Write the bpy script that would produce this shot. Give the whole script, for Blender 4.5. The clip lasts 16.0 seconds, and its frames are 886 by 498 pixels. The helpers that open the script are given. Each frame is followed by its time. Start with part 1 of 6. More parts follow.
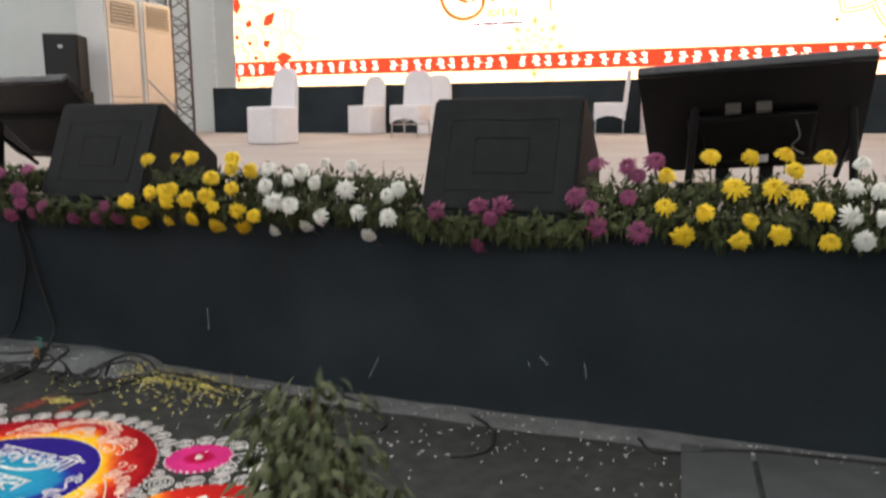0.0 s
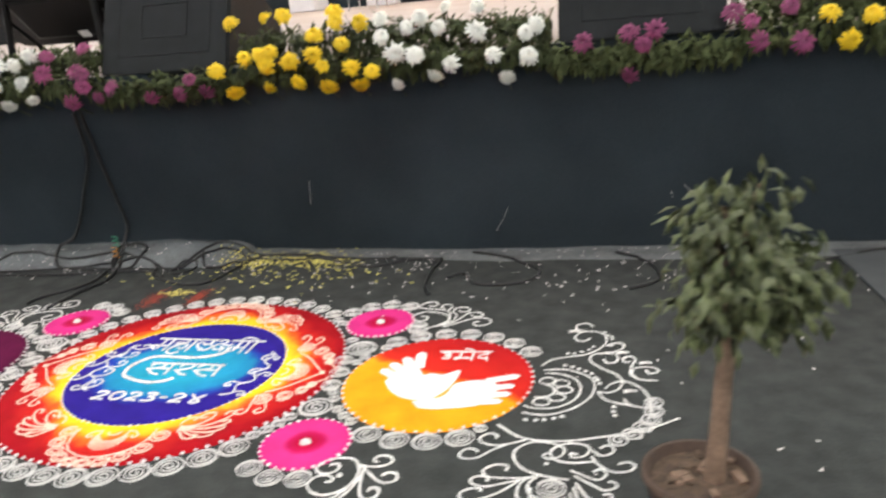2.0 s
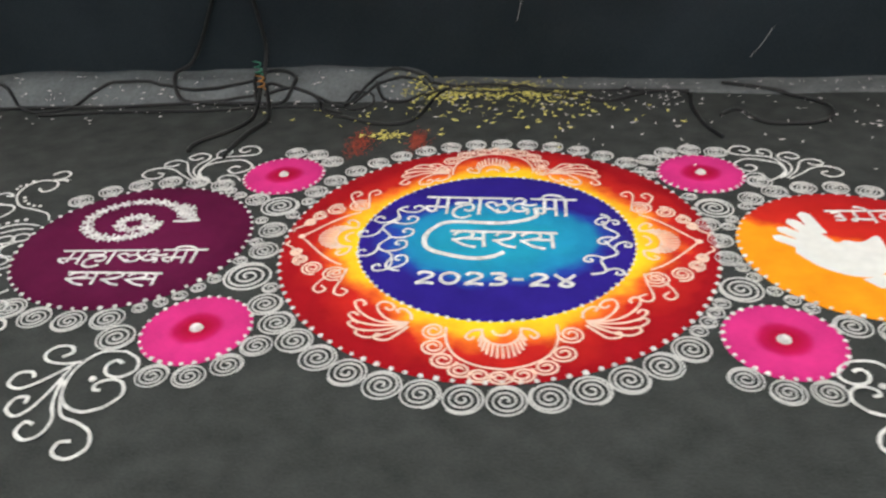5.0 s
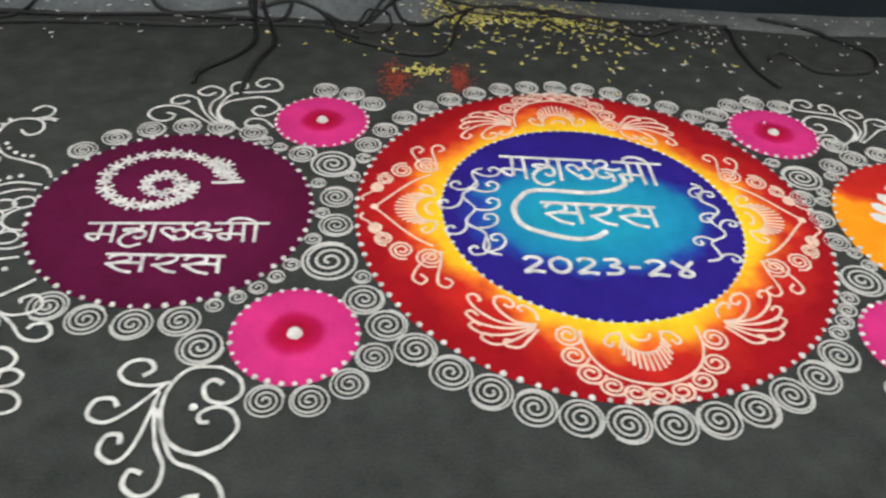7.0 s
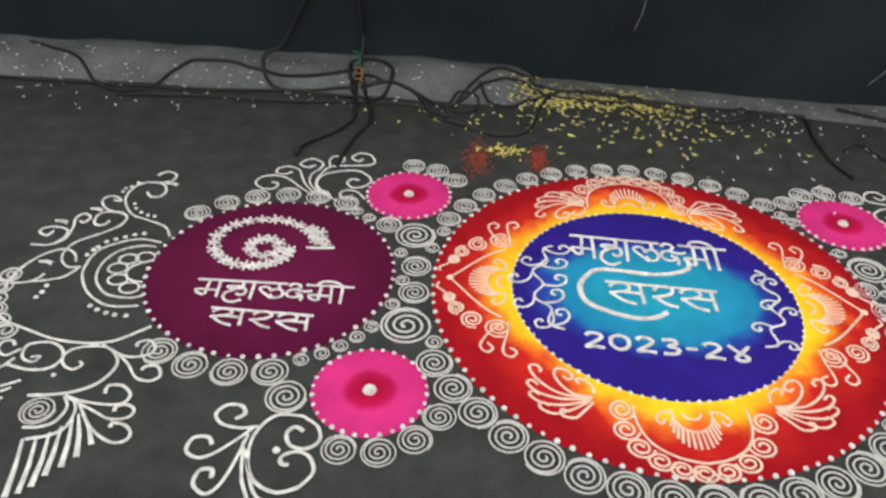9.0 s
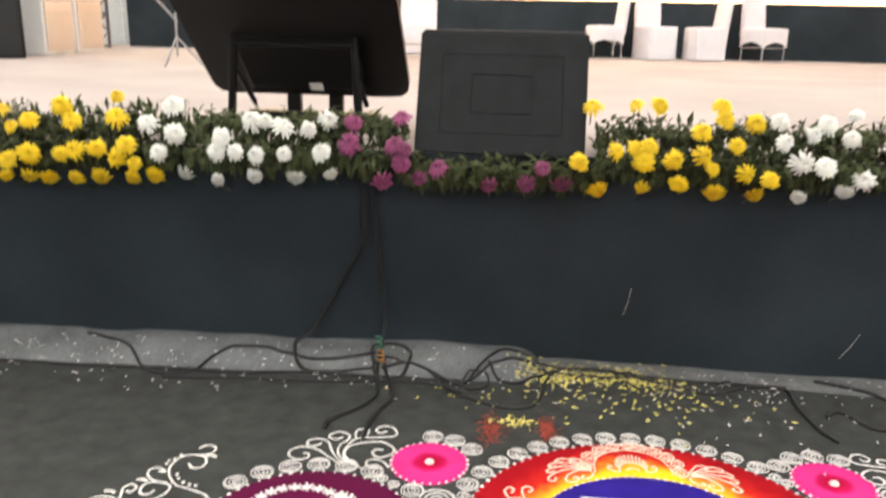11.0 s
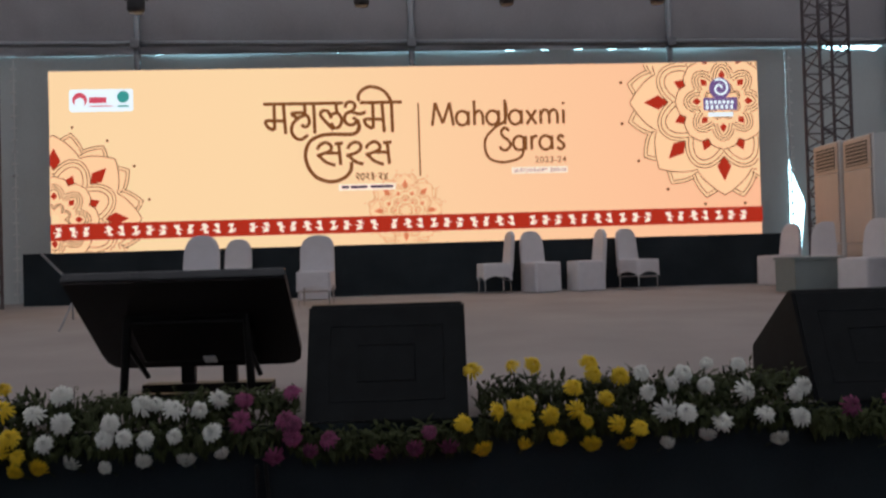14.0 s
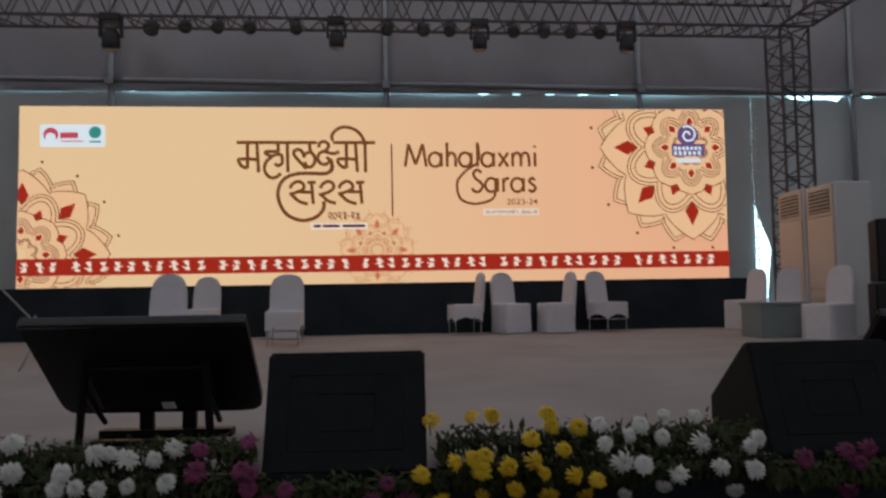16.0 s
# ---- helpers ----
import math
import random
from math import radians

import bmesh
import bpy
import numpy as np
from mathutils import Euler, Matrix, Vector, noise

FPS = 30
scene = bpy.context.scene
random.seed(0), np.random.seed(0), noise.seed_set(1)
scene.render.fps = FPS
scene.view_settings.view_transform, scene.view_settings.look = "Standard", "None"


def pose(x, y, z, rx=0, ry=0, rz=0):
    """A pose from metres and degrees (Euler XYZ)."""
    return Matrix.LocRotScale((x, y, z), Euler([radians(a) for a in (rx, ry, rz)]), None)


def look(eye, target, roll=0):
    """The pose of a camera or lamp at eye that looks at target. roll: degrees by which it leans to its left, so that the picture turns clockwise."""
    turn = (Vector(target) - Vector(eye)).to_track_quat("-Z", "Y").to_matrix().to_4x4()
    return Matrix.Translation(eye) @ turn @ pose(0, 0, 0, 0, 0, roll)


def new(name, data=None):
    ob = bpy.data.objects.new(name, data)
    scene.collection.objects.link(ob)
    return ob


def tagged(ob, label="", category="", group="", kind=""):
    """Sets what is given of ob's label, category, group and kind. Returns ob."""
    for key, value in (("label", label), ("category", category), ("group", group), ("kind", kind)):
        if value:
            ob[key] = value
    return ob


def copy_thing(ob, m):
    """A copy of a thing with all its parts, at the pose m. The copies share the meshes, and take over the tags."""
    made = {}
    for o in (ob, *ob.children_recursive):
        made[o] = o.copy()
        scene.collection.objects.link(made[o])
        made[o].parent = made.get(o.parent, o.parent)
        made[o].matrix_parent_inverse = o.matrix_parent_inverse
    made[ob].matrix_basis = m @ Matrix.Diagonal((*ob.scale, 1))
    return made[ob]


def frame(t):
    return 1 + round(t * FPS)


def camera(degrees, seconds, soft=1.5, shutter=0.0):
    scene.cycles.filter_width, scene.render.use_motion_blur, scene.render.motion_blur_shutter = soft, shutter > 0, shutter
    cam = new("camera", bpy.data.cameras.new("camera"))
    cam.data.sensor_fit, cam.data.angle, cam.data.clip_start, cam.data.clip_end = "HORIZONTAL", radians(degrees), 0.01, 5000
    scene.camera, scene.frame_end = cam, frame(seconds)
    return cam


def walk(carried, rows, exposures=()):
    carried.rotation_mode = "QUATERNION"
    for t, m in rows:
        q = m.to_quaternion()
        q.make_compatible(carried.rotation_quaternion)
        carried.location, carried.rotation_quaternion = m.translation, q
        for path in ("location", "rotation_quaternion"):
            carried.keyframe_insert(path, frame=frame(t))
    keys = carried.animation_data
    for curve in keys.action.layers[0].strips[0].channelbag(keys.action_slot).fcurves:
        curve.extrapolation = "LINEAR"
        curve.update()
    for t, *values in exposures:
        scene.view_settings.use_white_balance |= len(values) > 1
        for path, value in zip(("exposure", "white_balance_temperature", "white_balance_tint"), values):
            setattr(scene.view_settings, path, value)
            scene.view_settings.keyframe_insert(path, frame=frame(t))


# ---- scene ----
cam = camera(58.8, 16.0, soft=2.4, shutter=0.5)
PATH = [
    (0, (3.099, -3.469, 1.452), (2.439, -1.609, 1.126), -0.3),
    (0.5, (2.822, -3.519, 1.327), (2.273, -1.64, 0.916), 1.8),
    (1, (2.557, -3.605, 1.282), (2.147, -1.7, 0.829), -0.9),
    (1.5, (2.274, -3.723, 1.305), (1.904, -1.846, 0.722), -2.5),
    (2, (1.959, -3.716, 1.291), (1.549, -1.857, 0.677), -5.1),
    (2.5, (1.659, -3.73, 1.281), (1.195, -1.942, 0.515), -3.3),
    (3, (1.355, -3.657, 1.277), (1.076, -1.871, 0.422), -5.6),
    (3.5, (1.074, -3.575, 1.213), (0.767, -1.785, 0.376), -1.2),
    (4, (0.84, -3.436, 1.226), (0.523, -1.699, 0.286), -1.6),
    (4.5, (0.624, -3.328, 1.199), (0.4, -1.614, 0.194), -2.2),
    (4.7, (0.515, -3.313, 1.197), (0.316, -1.597, 0.189), -2.5),
    (6.8, (-0.188, -2.915, 1.318), (-0.066, -1.398, 0.02), 2.9),
    (7, (-0.254, -2.917, 1.301), (-0.094, -1.397, 0.012), 4.5),
    (7.5, (-0.343, -2.933, 1.316), (-0.255, -1.407, 0.027), 4.6),
    (8, (-0.342, -2.965, 1.347), (-0.29, -1.42, 0.077), 5.0),
    (8.5, (-0.263, -2.991, 1.386), (-0.253, -1.413, 0.157), 4.2),
    (8.7, (-0.219, -3.008, 1.41), (-0.262, -1.421, 0.193), 3.2),
    (10.8, (-0.243, -3.311, 1.533), (-0.363, -1.419, 0.92), 1.6),
    (11, (-0.263, -3.36, 1.536), (-0.367, -1.441, 1.007), 1.2),
    (11.5, (-0.25, -3.438, 1.552), (-0.341, -1.485, 1.16), -0.1),
    (12, (-0.202, -3.476, 1.564), (-0.242, -1.495, 1.324), -1.3),
    (12.5, (-0.199, -3.506, 1.619), (-0.189, -1.509, 1.507), -1.9),
    (13, (-0.203, -3.52, 1.658), (-0.177, -1.52, 1.617), -1.3),
    (13.5, (-0.18, -3.524, 1.696), (-0.098, -1.526, 1.675), -1.4),
    (14, (-0.163, -3.527, 1.739), (-0.039, -1.532, 1.771), -1.7),
    (14.5, (-0.139, -3.543, 1.773), (-0.015, -1.551, 1.899), -1.2),
    (15, (-0.129, -3.555, 1.794), (0.025, -1.567, 1.941), -1.6),
    (15.5, (-0.125, -3.57, 1.802), (0.012, -1.583, 1.976), -1.2),
    (16, (-0.101, -3.566, 1.797), (0.088, -1.579, 1.921), -1.0),
]


EXPOSURES = [(0, 1.62, 6800, 12), (0.5, 2.32, 6800, 12), (1, 2.36, 6800, 12), (2, 2.25, 6800, 11), (3, 1.95, 6700, 10), (4.5, 1.75, 6700, 9), (6.8, 1.6, 6600, 7), (8.7, 1.6, 6700, 8), (10.8, 2.45, 7100, 12), (12.0, 2.1, 7000, 12), (12.5, 1.05, 6700, 13), (13.0, -0.22, 6000, 17), (13.5, -0.2, 6100, 17), (14.0, -0.32, 6200, 17), (14.5, -0.5, 6200, 17), (16, -0.68, 6200, 17)]
walk(cam, [(t, look(*row)) for t, *row in PATH], EXPOSURES)

# ---- light: daylight through the tent's canvas ----
world = bpy.data.worlds.new("sky")
scene.world = world
world.use_nodes = True
wn = world.node_tree
sky = wn.nodes.new("ShaderNodeTexSky")
sky.sky_type, sky.sun_disc = "NISHITA", False
sky.sun_elevation, sky.sun_rotation = radians(52), radians(200)
wn.links.new(sky.outputs[0], wn.nodes["Background"].inputs[0])
wn.nodes["Background"].inputs[1].default_value = 0.09
sun = new("sun", bpy.data.lights.new("sun", "SUN"))
sun.data.energy, sun.data.angle, sun.data.color = 3.1, radians(0.5), (1.0, 0.96, 0.9)
sun.matrix_world = look((-4, -12, 20), (0, 0, 0))


# ---- materials ----
def rgb(*c):
    """A colour given in 0 to 255 display values."""
    lin = [((v / 255 + 0.055) / 1.055) ** 2.4 if v > 10 else v / 255 / 12.92 for v in c]
    return (*lin, 1)


def material(name, color, rough=0.7, metal=0.0, vary=0.25, scale=8.0, fine=120.0, bump=0.2, spread=0.0, sheen=0.0, spec=0.5):
    """Principled paint with stains at one scale and grain at another; spread varies it from piece to piece."""
    m = bpy.data.materials.new(name)
    m.use_nodes = True
    t = m.node_tree
    n, l = t.nodes, t.links
    b = n["Principled BSDF"]
    b.inputs["Roughness"].default_value, b.inputs["Metallic"].default_value = rough, metal
    b.inputs["Specular IOR Level"].default_value = spec
    b.inputs["Sheen Weight"].default_value = sheen
    co = n.new("ShaderNodeTexCoord")
    big, small = n.new("ShaderNodeTexNoise"), n.new("ShaderNodeTexNoise")
    big.inputs["Scale"].default_value, small.inputs["Scale"].default_value = scale, fine
    big.inputs["Detail"].default_value = 4
    add = n.new("ShaderNodeMath")
    add.operation = "MULTIPLY_ADD"
    add.inputs[1].default_value = 0.6
    half = n.new("ShaderNodeMath")
    half.operation = "MULTIPLY"
    half.inputs[1].default_value = 0.4
    ramp = n.new("ShaderNodeMapRange")
    ramp.inputs["From Min"].default_value, ramp.inputs["From Max"].default_value = 0.3, 0.7
    ramp.inputs["To Min"].default_value, ramp.inputs["To Max"].default_value = 1 - vary, 1 + vary
    mix = n.new("ShaderNodeVectorMath")
    mix.operation = "SCALE"
    mix.inputs[0].default_value = color[:3]
    l.new(co.outputs["Object"], big.inputs["Vector"])
    l.new(co.outputs["Object"], small.inputs["Vector"])
    l.new(small.outputs["Fac"], half.inputs[0])
    l.new(big.outputs["Fac"], add.inputs[0])
    l.new(half.outputs[0], add.inputs[2])
    l.new(add.outputs[0], ramp.inputs["Value"])
    l.new(ramp.outputs[0], mix.inputs["Scale"])
    out = mix.outputs[0]
    if spread:
        info, geo = n.new("ShaderNodeObjectInfo"), n.new("ShaderNodeNewGeometry")
        both = n.new("ShaderNodeMath")
        both.operation = "ADD"
        l.new(info.outputs["Random"], both.inputs[0])
        l.new(geo.outputs["Random Per Island"], both.inputs[1])
        r2 = n.new("ShaderNodeMapRange")
        r2.inputs["From Max"].default_value = 2
        r2.inputs["To Min"].default_value, r2.inputs["To Max"].default_value = 1 - spread, 1 + spread
        sc = n.new("ShaderNodeVectorMath")
        sc.operation = "SCALE"
        l.new(both.outputs[0], r2.inputs["Value"])
        l.new(out, sc.inputs[0])
        l.new(r2.outputs[0], sc.inputs["Scale"])
        out = sc.outputs[0]
    l.new(out, b.inputs["Base Color"])
    if bump:
        bp = n.new("ShaderNodeBump")
        bp.inputs["Strength"].default_value, bp.inputs["Distance"].default_value = bump, 0.004
        l.new(add.outputs[0], bp.inputs["Height"])
        l.new(bp.outputs[0], b.inputs["Normal"])
    return m


def glow(name, color, strength, color2=None):
    """A lit face of the screen; color2: its colour at the other end of its length."""
    m = bpy.data.materials.new(name)
    m.use_nodes = True
    n, l = m.node_tree.nodes, m.node_tree.links
    e = n.new("ShaderNodeEmission")
    e.inputs["Color"].default_value, e.inputs["Strength"].default_value = color, strength
    if color2:
        co, sep, ramp = n.new("ShaderNodeTexCoord"), n.new("ShaderNodeSeparateXYZ"), n.new("ShaderNodeValToRGB")
        l.new(co.outputs["Generated"], sep.inputs[0])
        l.new(sep.outputs[0], ramp.inputs[0])
        l.new(ramp.outputs[0], e.inputs["Color"])
        ramp.color_ramp.elements[0].color, ramp.color_ramp.elements[1].color = color, color2
        ramp.color_ramp.elements[0].position = 0.3
    l.new(e.outputs[0], n["Material Output"].inputs["Surface"])
    return m


def powder(name, stops, squash=(1, 1), along=False, noise_amount=0.05, lobes=0.0):
    """Coloured rangoli powder that blends from the disc's middle to its rim, or along its height. stops: (place, colour)."""
    m = material(name, (1, 1, 1, 1), 0.95, bump=0.35, fine=400, spec=0.1)
    n, l = m.node_tree.nodes, m.node_tree.links
    co, mp, ln, ramp = n.new("ShaderNodeTexCoord"), n.new("ShaderNodeMapping"), n.new("ShaderNodeVectorMath"), n.new("ShaderNodeValToRGB")
    mp.inputs["Scale"].default_value = (*squash, 0)
    l.new(co.outputs["Object"], mp.inputs["Vector"])
    if along:
        sep = n.new("ShaderNodeSeparateXYZ")
        l.new(mp.outputs[0], sep.inputs[0])
        base = sep.outputs[1]
    else:
        ln.operation = "LENGTH"
        l.new(mp.outputs[0], ln.inputs[0])
        base = ln.outputs["Value"]
    if lobes:
        # the warm colours reach further out in four lobes round the ring
        sep, ang, four, wave, shift = n.new("ShaderNodeSeparateXYZ"), n.new("ShaderNodeMath"), n.new("ShaderNodeMath"), n.new("ShaderNodeMath"), n.new("ShaderNodeMath")
        ang.operation, four.operation, wave.operation, shift.operation = "ARCTAN2", "MULTIPLY", "COSINE", "MULTIPLY_ADD"
        four.inputs[1].default_value, shift.inputs[1].default_value = 4.0, -lobes
        l.new(mp.outputs[0], sep.inputs[0])
        l.new(sep.outputs[1], ang.inputs[0])
        l.new(sep.outputs[0], ang.inputs[1])
        l.new(ang.outputs[0], four.inputs[0])
        l.new(four.outputs[0], wave.inputs[0])
        l.new(wave.outputs[0], shift.inputs[0])
        l.new(base, shift.inputs[2])
        base = shift.outputs[0]
    nz = n.new("ShaderNodeTexNoise")
    nz.inputs["Scale"].default_value, nz.inputs["Detail"].default_value = 9, 6
    l.new(co.outputs["Object"], nz.inputs["Vector"])
    j = n.new("ShaderNodeMath")
    j.operation = "MULTIPLY_ADD"
    j.inputs[1].default_value = noise_amount * 2
    l.new(nz.outputs["Fac"], j.inputs[0])
    l.new(base, j.inputs[2])
    k = n.new("ShaderNodeMath")
    k.operation = "SUBTRACT"
    k.inputs[1].default_value = noise_amount
    l.new(j.outputs[0], k.inputs[0])
    l.new(k.outputs[0], ramp.inputs[0])
    el = ramp.color_ramp.elements
    el[0].position, el[0].color = stops[0]
    el[1].position, el[1].color = stops[-1]
    for p, c in stops[1:-1]:
        e = el.new(p)
        e.color = c
    grain = n.new("ShaderNodeMix")
    grain.data_type, grain.blend_type = "RGBA", "MULTIPLY"
    grain.inputs["Factor"].default_value = 1
    b = n["Principled BSDF"]
    old = b.inputs["Base Color"].links[0].from_socket
    l.new(ramp.outputs[0], grain.inputs[6])
    l.new(old, grain.inputs[7])
    l.new(grain.outputs[2], b.inputs["Base Color"])
    return m


def canvas(name, color, through_part):
    """Tent canvas that lets part of the daylight through."""
    m = material(name, color, 0.8, vary=0.12, scale=0.8, fine=60, bump=0.15)
    n, l = m.node_tree.nodes, m.node_tree.links
    tr, mx = n.new("ShaderNodeBsdfTranslucent"), n.new("ShaderNodeMixShader")
    tr.inputs[0].default_value = (0.9, 0.88, 0.84, 1)
    mx.inputs[0].default_value = through_part
    l.new(n["Principled BSDF"].outputs[0], mx.inputs[1])
    l.new(tr.outputs[0], mx.inputs[2])
    l.new(mx.outputs[0], n["Material Output"].inputs["Surface"])
    return m


CARPET = material("carpet", (0.04, 0.043, 0.0405, 1), 0.95, vary=0.42, scale=11.0, fine=160, bump=1.0, spec=0.15)
STAGE_CARPET = material("stage_carpet", (0.37, 0.325, 0.305, 1), 0.95, vary=0.16, scale=0.9, fine=150, bump=0.4, spec=0.15)
BLACK_CLOTH = material("black_cloth", (0.0275, 0.0362, 0.0425, 1), 0.9, vary=0.4, scale=1.5, fine=200, bump=0.3, spec=0.1)
SHEET = material("grey_sheet", (0.15, 0.16, 0.162, 1), 0.27, vary=0.35, scale=5, fine=60, bump=0.6)
STRIP = material("grey_strip", (0.13, 0.136, 0.135, 1), 0.7, vary=0.5, scale=7, fine=60, bump=0.8)
MAT_GREY = material("grey_mat", (0.056, 0.062, 0.064, 1), 0.9, vary=0.3, scale=5, fine=150, bump=0.5)
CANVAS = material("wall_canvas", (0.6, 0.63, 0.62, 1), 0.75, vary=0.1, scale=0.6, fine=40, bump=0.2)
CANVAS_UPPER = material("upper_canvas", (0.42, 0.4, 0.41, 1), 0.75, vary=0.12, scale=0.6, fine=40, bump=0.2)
ROOF = canvas("roof_canvas", (0.7, 0.69, 0.67, 1), 0.5)
STEEL = material("galvanised_steel", (0.32, 0.32, 0.33, 1), 0.45, 0.8, vary=0.2, scale=20, bump=0.1)
TRUSS = material("truss_aluminium", (0.13, 0.11, 0.115, 1), 0.55, 0.5, vary=0.2, scale=10, bump=0.1)
CHROME = material("chrome", (0.75, 0.75, 0.76, 1), 0.15, 1.0, vary=0.05, bump=0)
CHAIR_CLOTH = material("chair_cover", (0.68, 0.665, 0.69, 1), 0.85, vary=0.06, scale=9, fine=300, bump=0.3, sheen=0.2)
BLACK_PAINT = material("black_cabinet_paint", (0.0105, 0.0125, 0.0135, 1), 0.6, vary=0.3, scale=12, fine=500, bump=0.3, spec=0.15)
GRILLE = material("black_grille", (0.012, 0.013, 0.014, 1), 0.5, 0.3, vary=0.3, scale=30, fine=800, bump=0.8)
TV_BLACK = material("tv_plastic", (0.004, 0.0037, 0.0037, 1), 0.4, vary=0.3, scale=6, fine=200, bump=0.05, spec=0.2)
GLOSS = material("screen_glass", (0.01, 0.01, 0.012, 1), 0.06, vary=0.1, bump=0)
RUBBER = material("cable_rubber", (0.012, 0.012, 0.012, 1), 0.55, vary=0.3, bump=0)
PAPER = material("white_paper", (0.8, 0.8, 0.78, 1), 0.8, vary=0.05, bump=0.1)
AC_BEIGE = material("ac_beige_panel", (0.58, 0.49, 0.42, 1), 0.45, vary=0.08, scale=3, bump=0.05)
AC_WHITE = material("ac_white_case", (0.68, 0.68, 0.67, 1), 0.45, vary=0.06, scale=3, bump=0.05)
AC_DARK = material("ac_louvre_dark", (0.1, 0.09, 0.08, 1), 0.6, vary=0.2, bump=0)
LEAF = material("foliage", (0.055, 0.068, 0.027, 1), 0.75, vary=0.45, scale=14, fine=90, bump=0.2, spread=0.6, spec=0.2)
LEAF_PLANT = material("fig_leaf", (0.062, 0.076, 0.028, 1), 0.55, vary=0.3, scale=12, fine=90, bump=0.2, spread=0.55)
BARK = material("wrapped_trunk", (0.2, 0.13, 0.09, 1), 0.9, vary=0.4, scale=30, fine=150, bump=0.9)
POT = material("brown_pot", (0.07, 0.043, 0.03, 1), 0.8, vary=0.35, scale=18, bump=0.5)
SOIL = material("soil", (0.09, 0.06, 0.04, 1), 1.0, vary=0.6, scale=40, bump=1.0)
BLOOM_YELLOW = material("yellow_petals", (0.78, 0.54, 0.012, 1), 0.7, vary=0.15, scale=20, bump=0.1, spread=0.15)
BLOOM_WHITE = material("white_petals", (0.72, 0.73, 0.67, 1), 0.7, vary=0.08, scale=20, bump=0.1, spread=0.08)
BLOOM_PINK = material("magenta_petals", (0.22, 0.042, 0.115, 1), 0.75, vary=0.3, scale=20, bump=0.1, spread=0.45)
PETAL_YELLOW = material("fallen_yellow_petals", (0.7, 0.61, 0.16, 1), 0.8, vary=0.2, bump=0, spread=0.3)
PETAL_PALE = material("pale_petals", (0.68, 0.62, 0.6, 1), 0.8, vary=0.2, bump=0, spread=0.3)
WHITE_POWDER = material("white_powder", (0.68, 0.67, 0.64, 1), 1.0, vary=0.42, scale=40, fine=500, bump=0.5, spec=0.05)
PALE_POWDER = material("cream_powder", (0.8, 0.58, 0.46, 1), 1.0, vary=0.2, scale=40, fine=500, bump=0.5, spec=0.05)
MOTIF_POWDER = material("dense_white_powder", (0.7, 0.69, 0.65, 1), 1.0, vary=0.1, scale=30, fine=500, bump=0.3, spec=0.05)
TRIM = material("glossy_trim", (0.035, 0.037, 0.04, 1), 0.1, 0.5, vary=0.3, scale=5, bump=0.02)
TIE_GREEN = material("green_tie", (0.03, 0.22, 0.13, 1), 0.5, vary=0.15, bump=0)
TIE_ORANGE = material("orange_tie", (0.5, 0.2, 0.03, 1), 0.5, vary=0.15, bump=0)
RED_STAIN = material("vermilion_powder", (0.3, 0.045, 0.025, 1), 1.0, vary=0.5, scale=30, fine=300, bump=0.4)
LAMP_BODY = material("lamp_body", (0.025, 0.025, 0.028, 1), 0.45, vary=0.2, bump=0.05)
LENS = material("lamp_lens", (0.14, 0.145, 0.16, 1), 0.12, 0.4, vary=0.1, bump=0)
# backlit shade and a teal lens flare are put into this cloth's colour
SHADED_TABLE_CLOTH = material("shaded_table_cloth", (0.22, 0.26, 0.26, 1), 0.85, vary=0.06, scale=6, bump=0.2)

RED_RING = powder("red_ring", [(0.37, rgb(245, 205, 40)), (0.412, rgb(246, 182, 38)), (0.45, rgb(230, 104, 38)), (0.485, rgb(188, 36, 30)), (0.57, rgb(150, 16, 26))], noise_amount=0.08, lobes=0.024)
BLUE_DISC = powder("blue_disc", [(0.12, rgb(30, 144, 172)), (0.225, rgb(28, 128, 170)), (0.262, rgb(36, 62, 150)), (0.3, rgb(42, 28, 122))], squash=(0.86, 1.22), noise_amount=0.07)
MAROON_DISC = powder("maroon_disc", [(0.0, rgb(98, 22, 62)), (0.35, rgb(80, 14, 50))])
PINK_DISC = powder("pink_disc", [(0.03, rgb(165, 14, 55)), (0.052, rgb(180, 20, 80)), (0.068, rgb(205, 50, 122)), (0.14, rgb(198, 46, 118))], noise_amount=0.012)
SUNSET_DISC = powder("sunset_disc", [(0.0, rgb(245, 150, 28)), (0.02, rgb(235, 105, 30)), (0.05, rgb(195, 40, 30)), (0.3, rgb(172, 26, 30))], along=True)

S = 1.3
LED_BACK = glow("screen_cream", rgb(248, 212, 158), S, rgb(250, 186, 142))
LED_BROWN = glow("screen_brown", rgb(120, 72, 36), S)
LED_RED = glow("screen_red", rgb(170, 46, 28), S)
LED_LIGHT = glow("screen_light", rgb(255, 232, 205), S)
LED_PETAL = glow("screen_petal", rgb(252, 204, 152), S)
LED_LINE = glow("screen_line", rgb(190, 140, 92), S)
LED_PALE_RED = glow("screen_pale_red", rgb(214, 126, 84), S)
LED_DARK_LINE = glow("screen_dark_line", rgb(116, 76, 46), S)
LED_WHITE = glow("screen_white", rgb(235, 250, 250), S)
LED_PURPLE = glow("screen_purple", rgb(110, 85, 130), S)
LED_INK = glow("screen_ink", rgb(58, 40, 62), S)
LED_TEAL = glow("screen_teal", rgb(60, 150, 140), S)
LED_PINK = glow("screen_pink", rgb(205, 80, 95), S)
DAYLIGHT = glow("daylight_outside", (0.5, 0.92, 1.0, 1), 8.0)


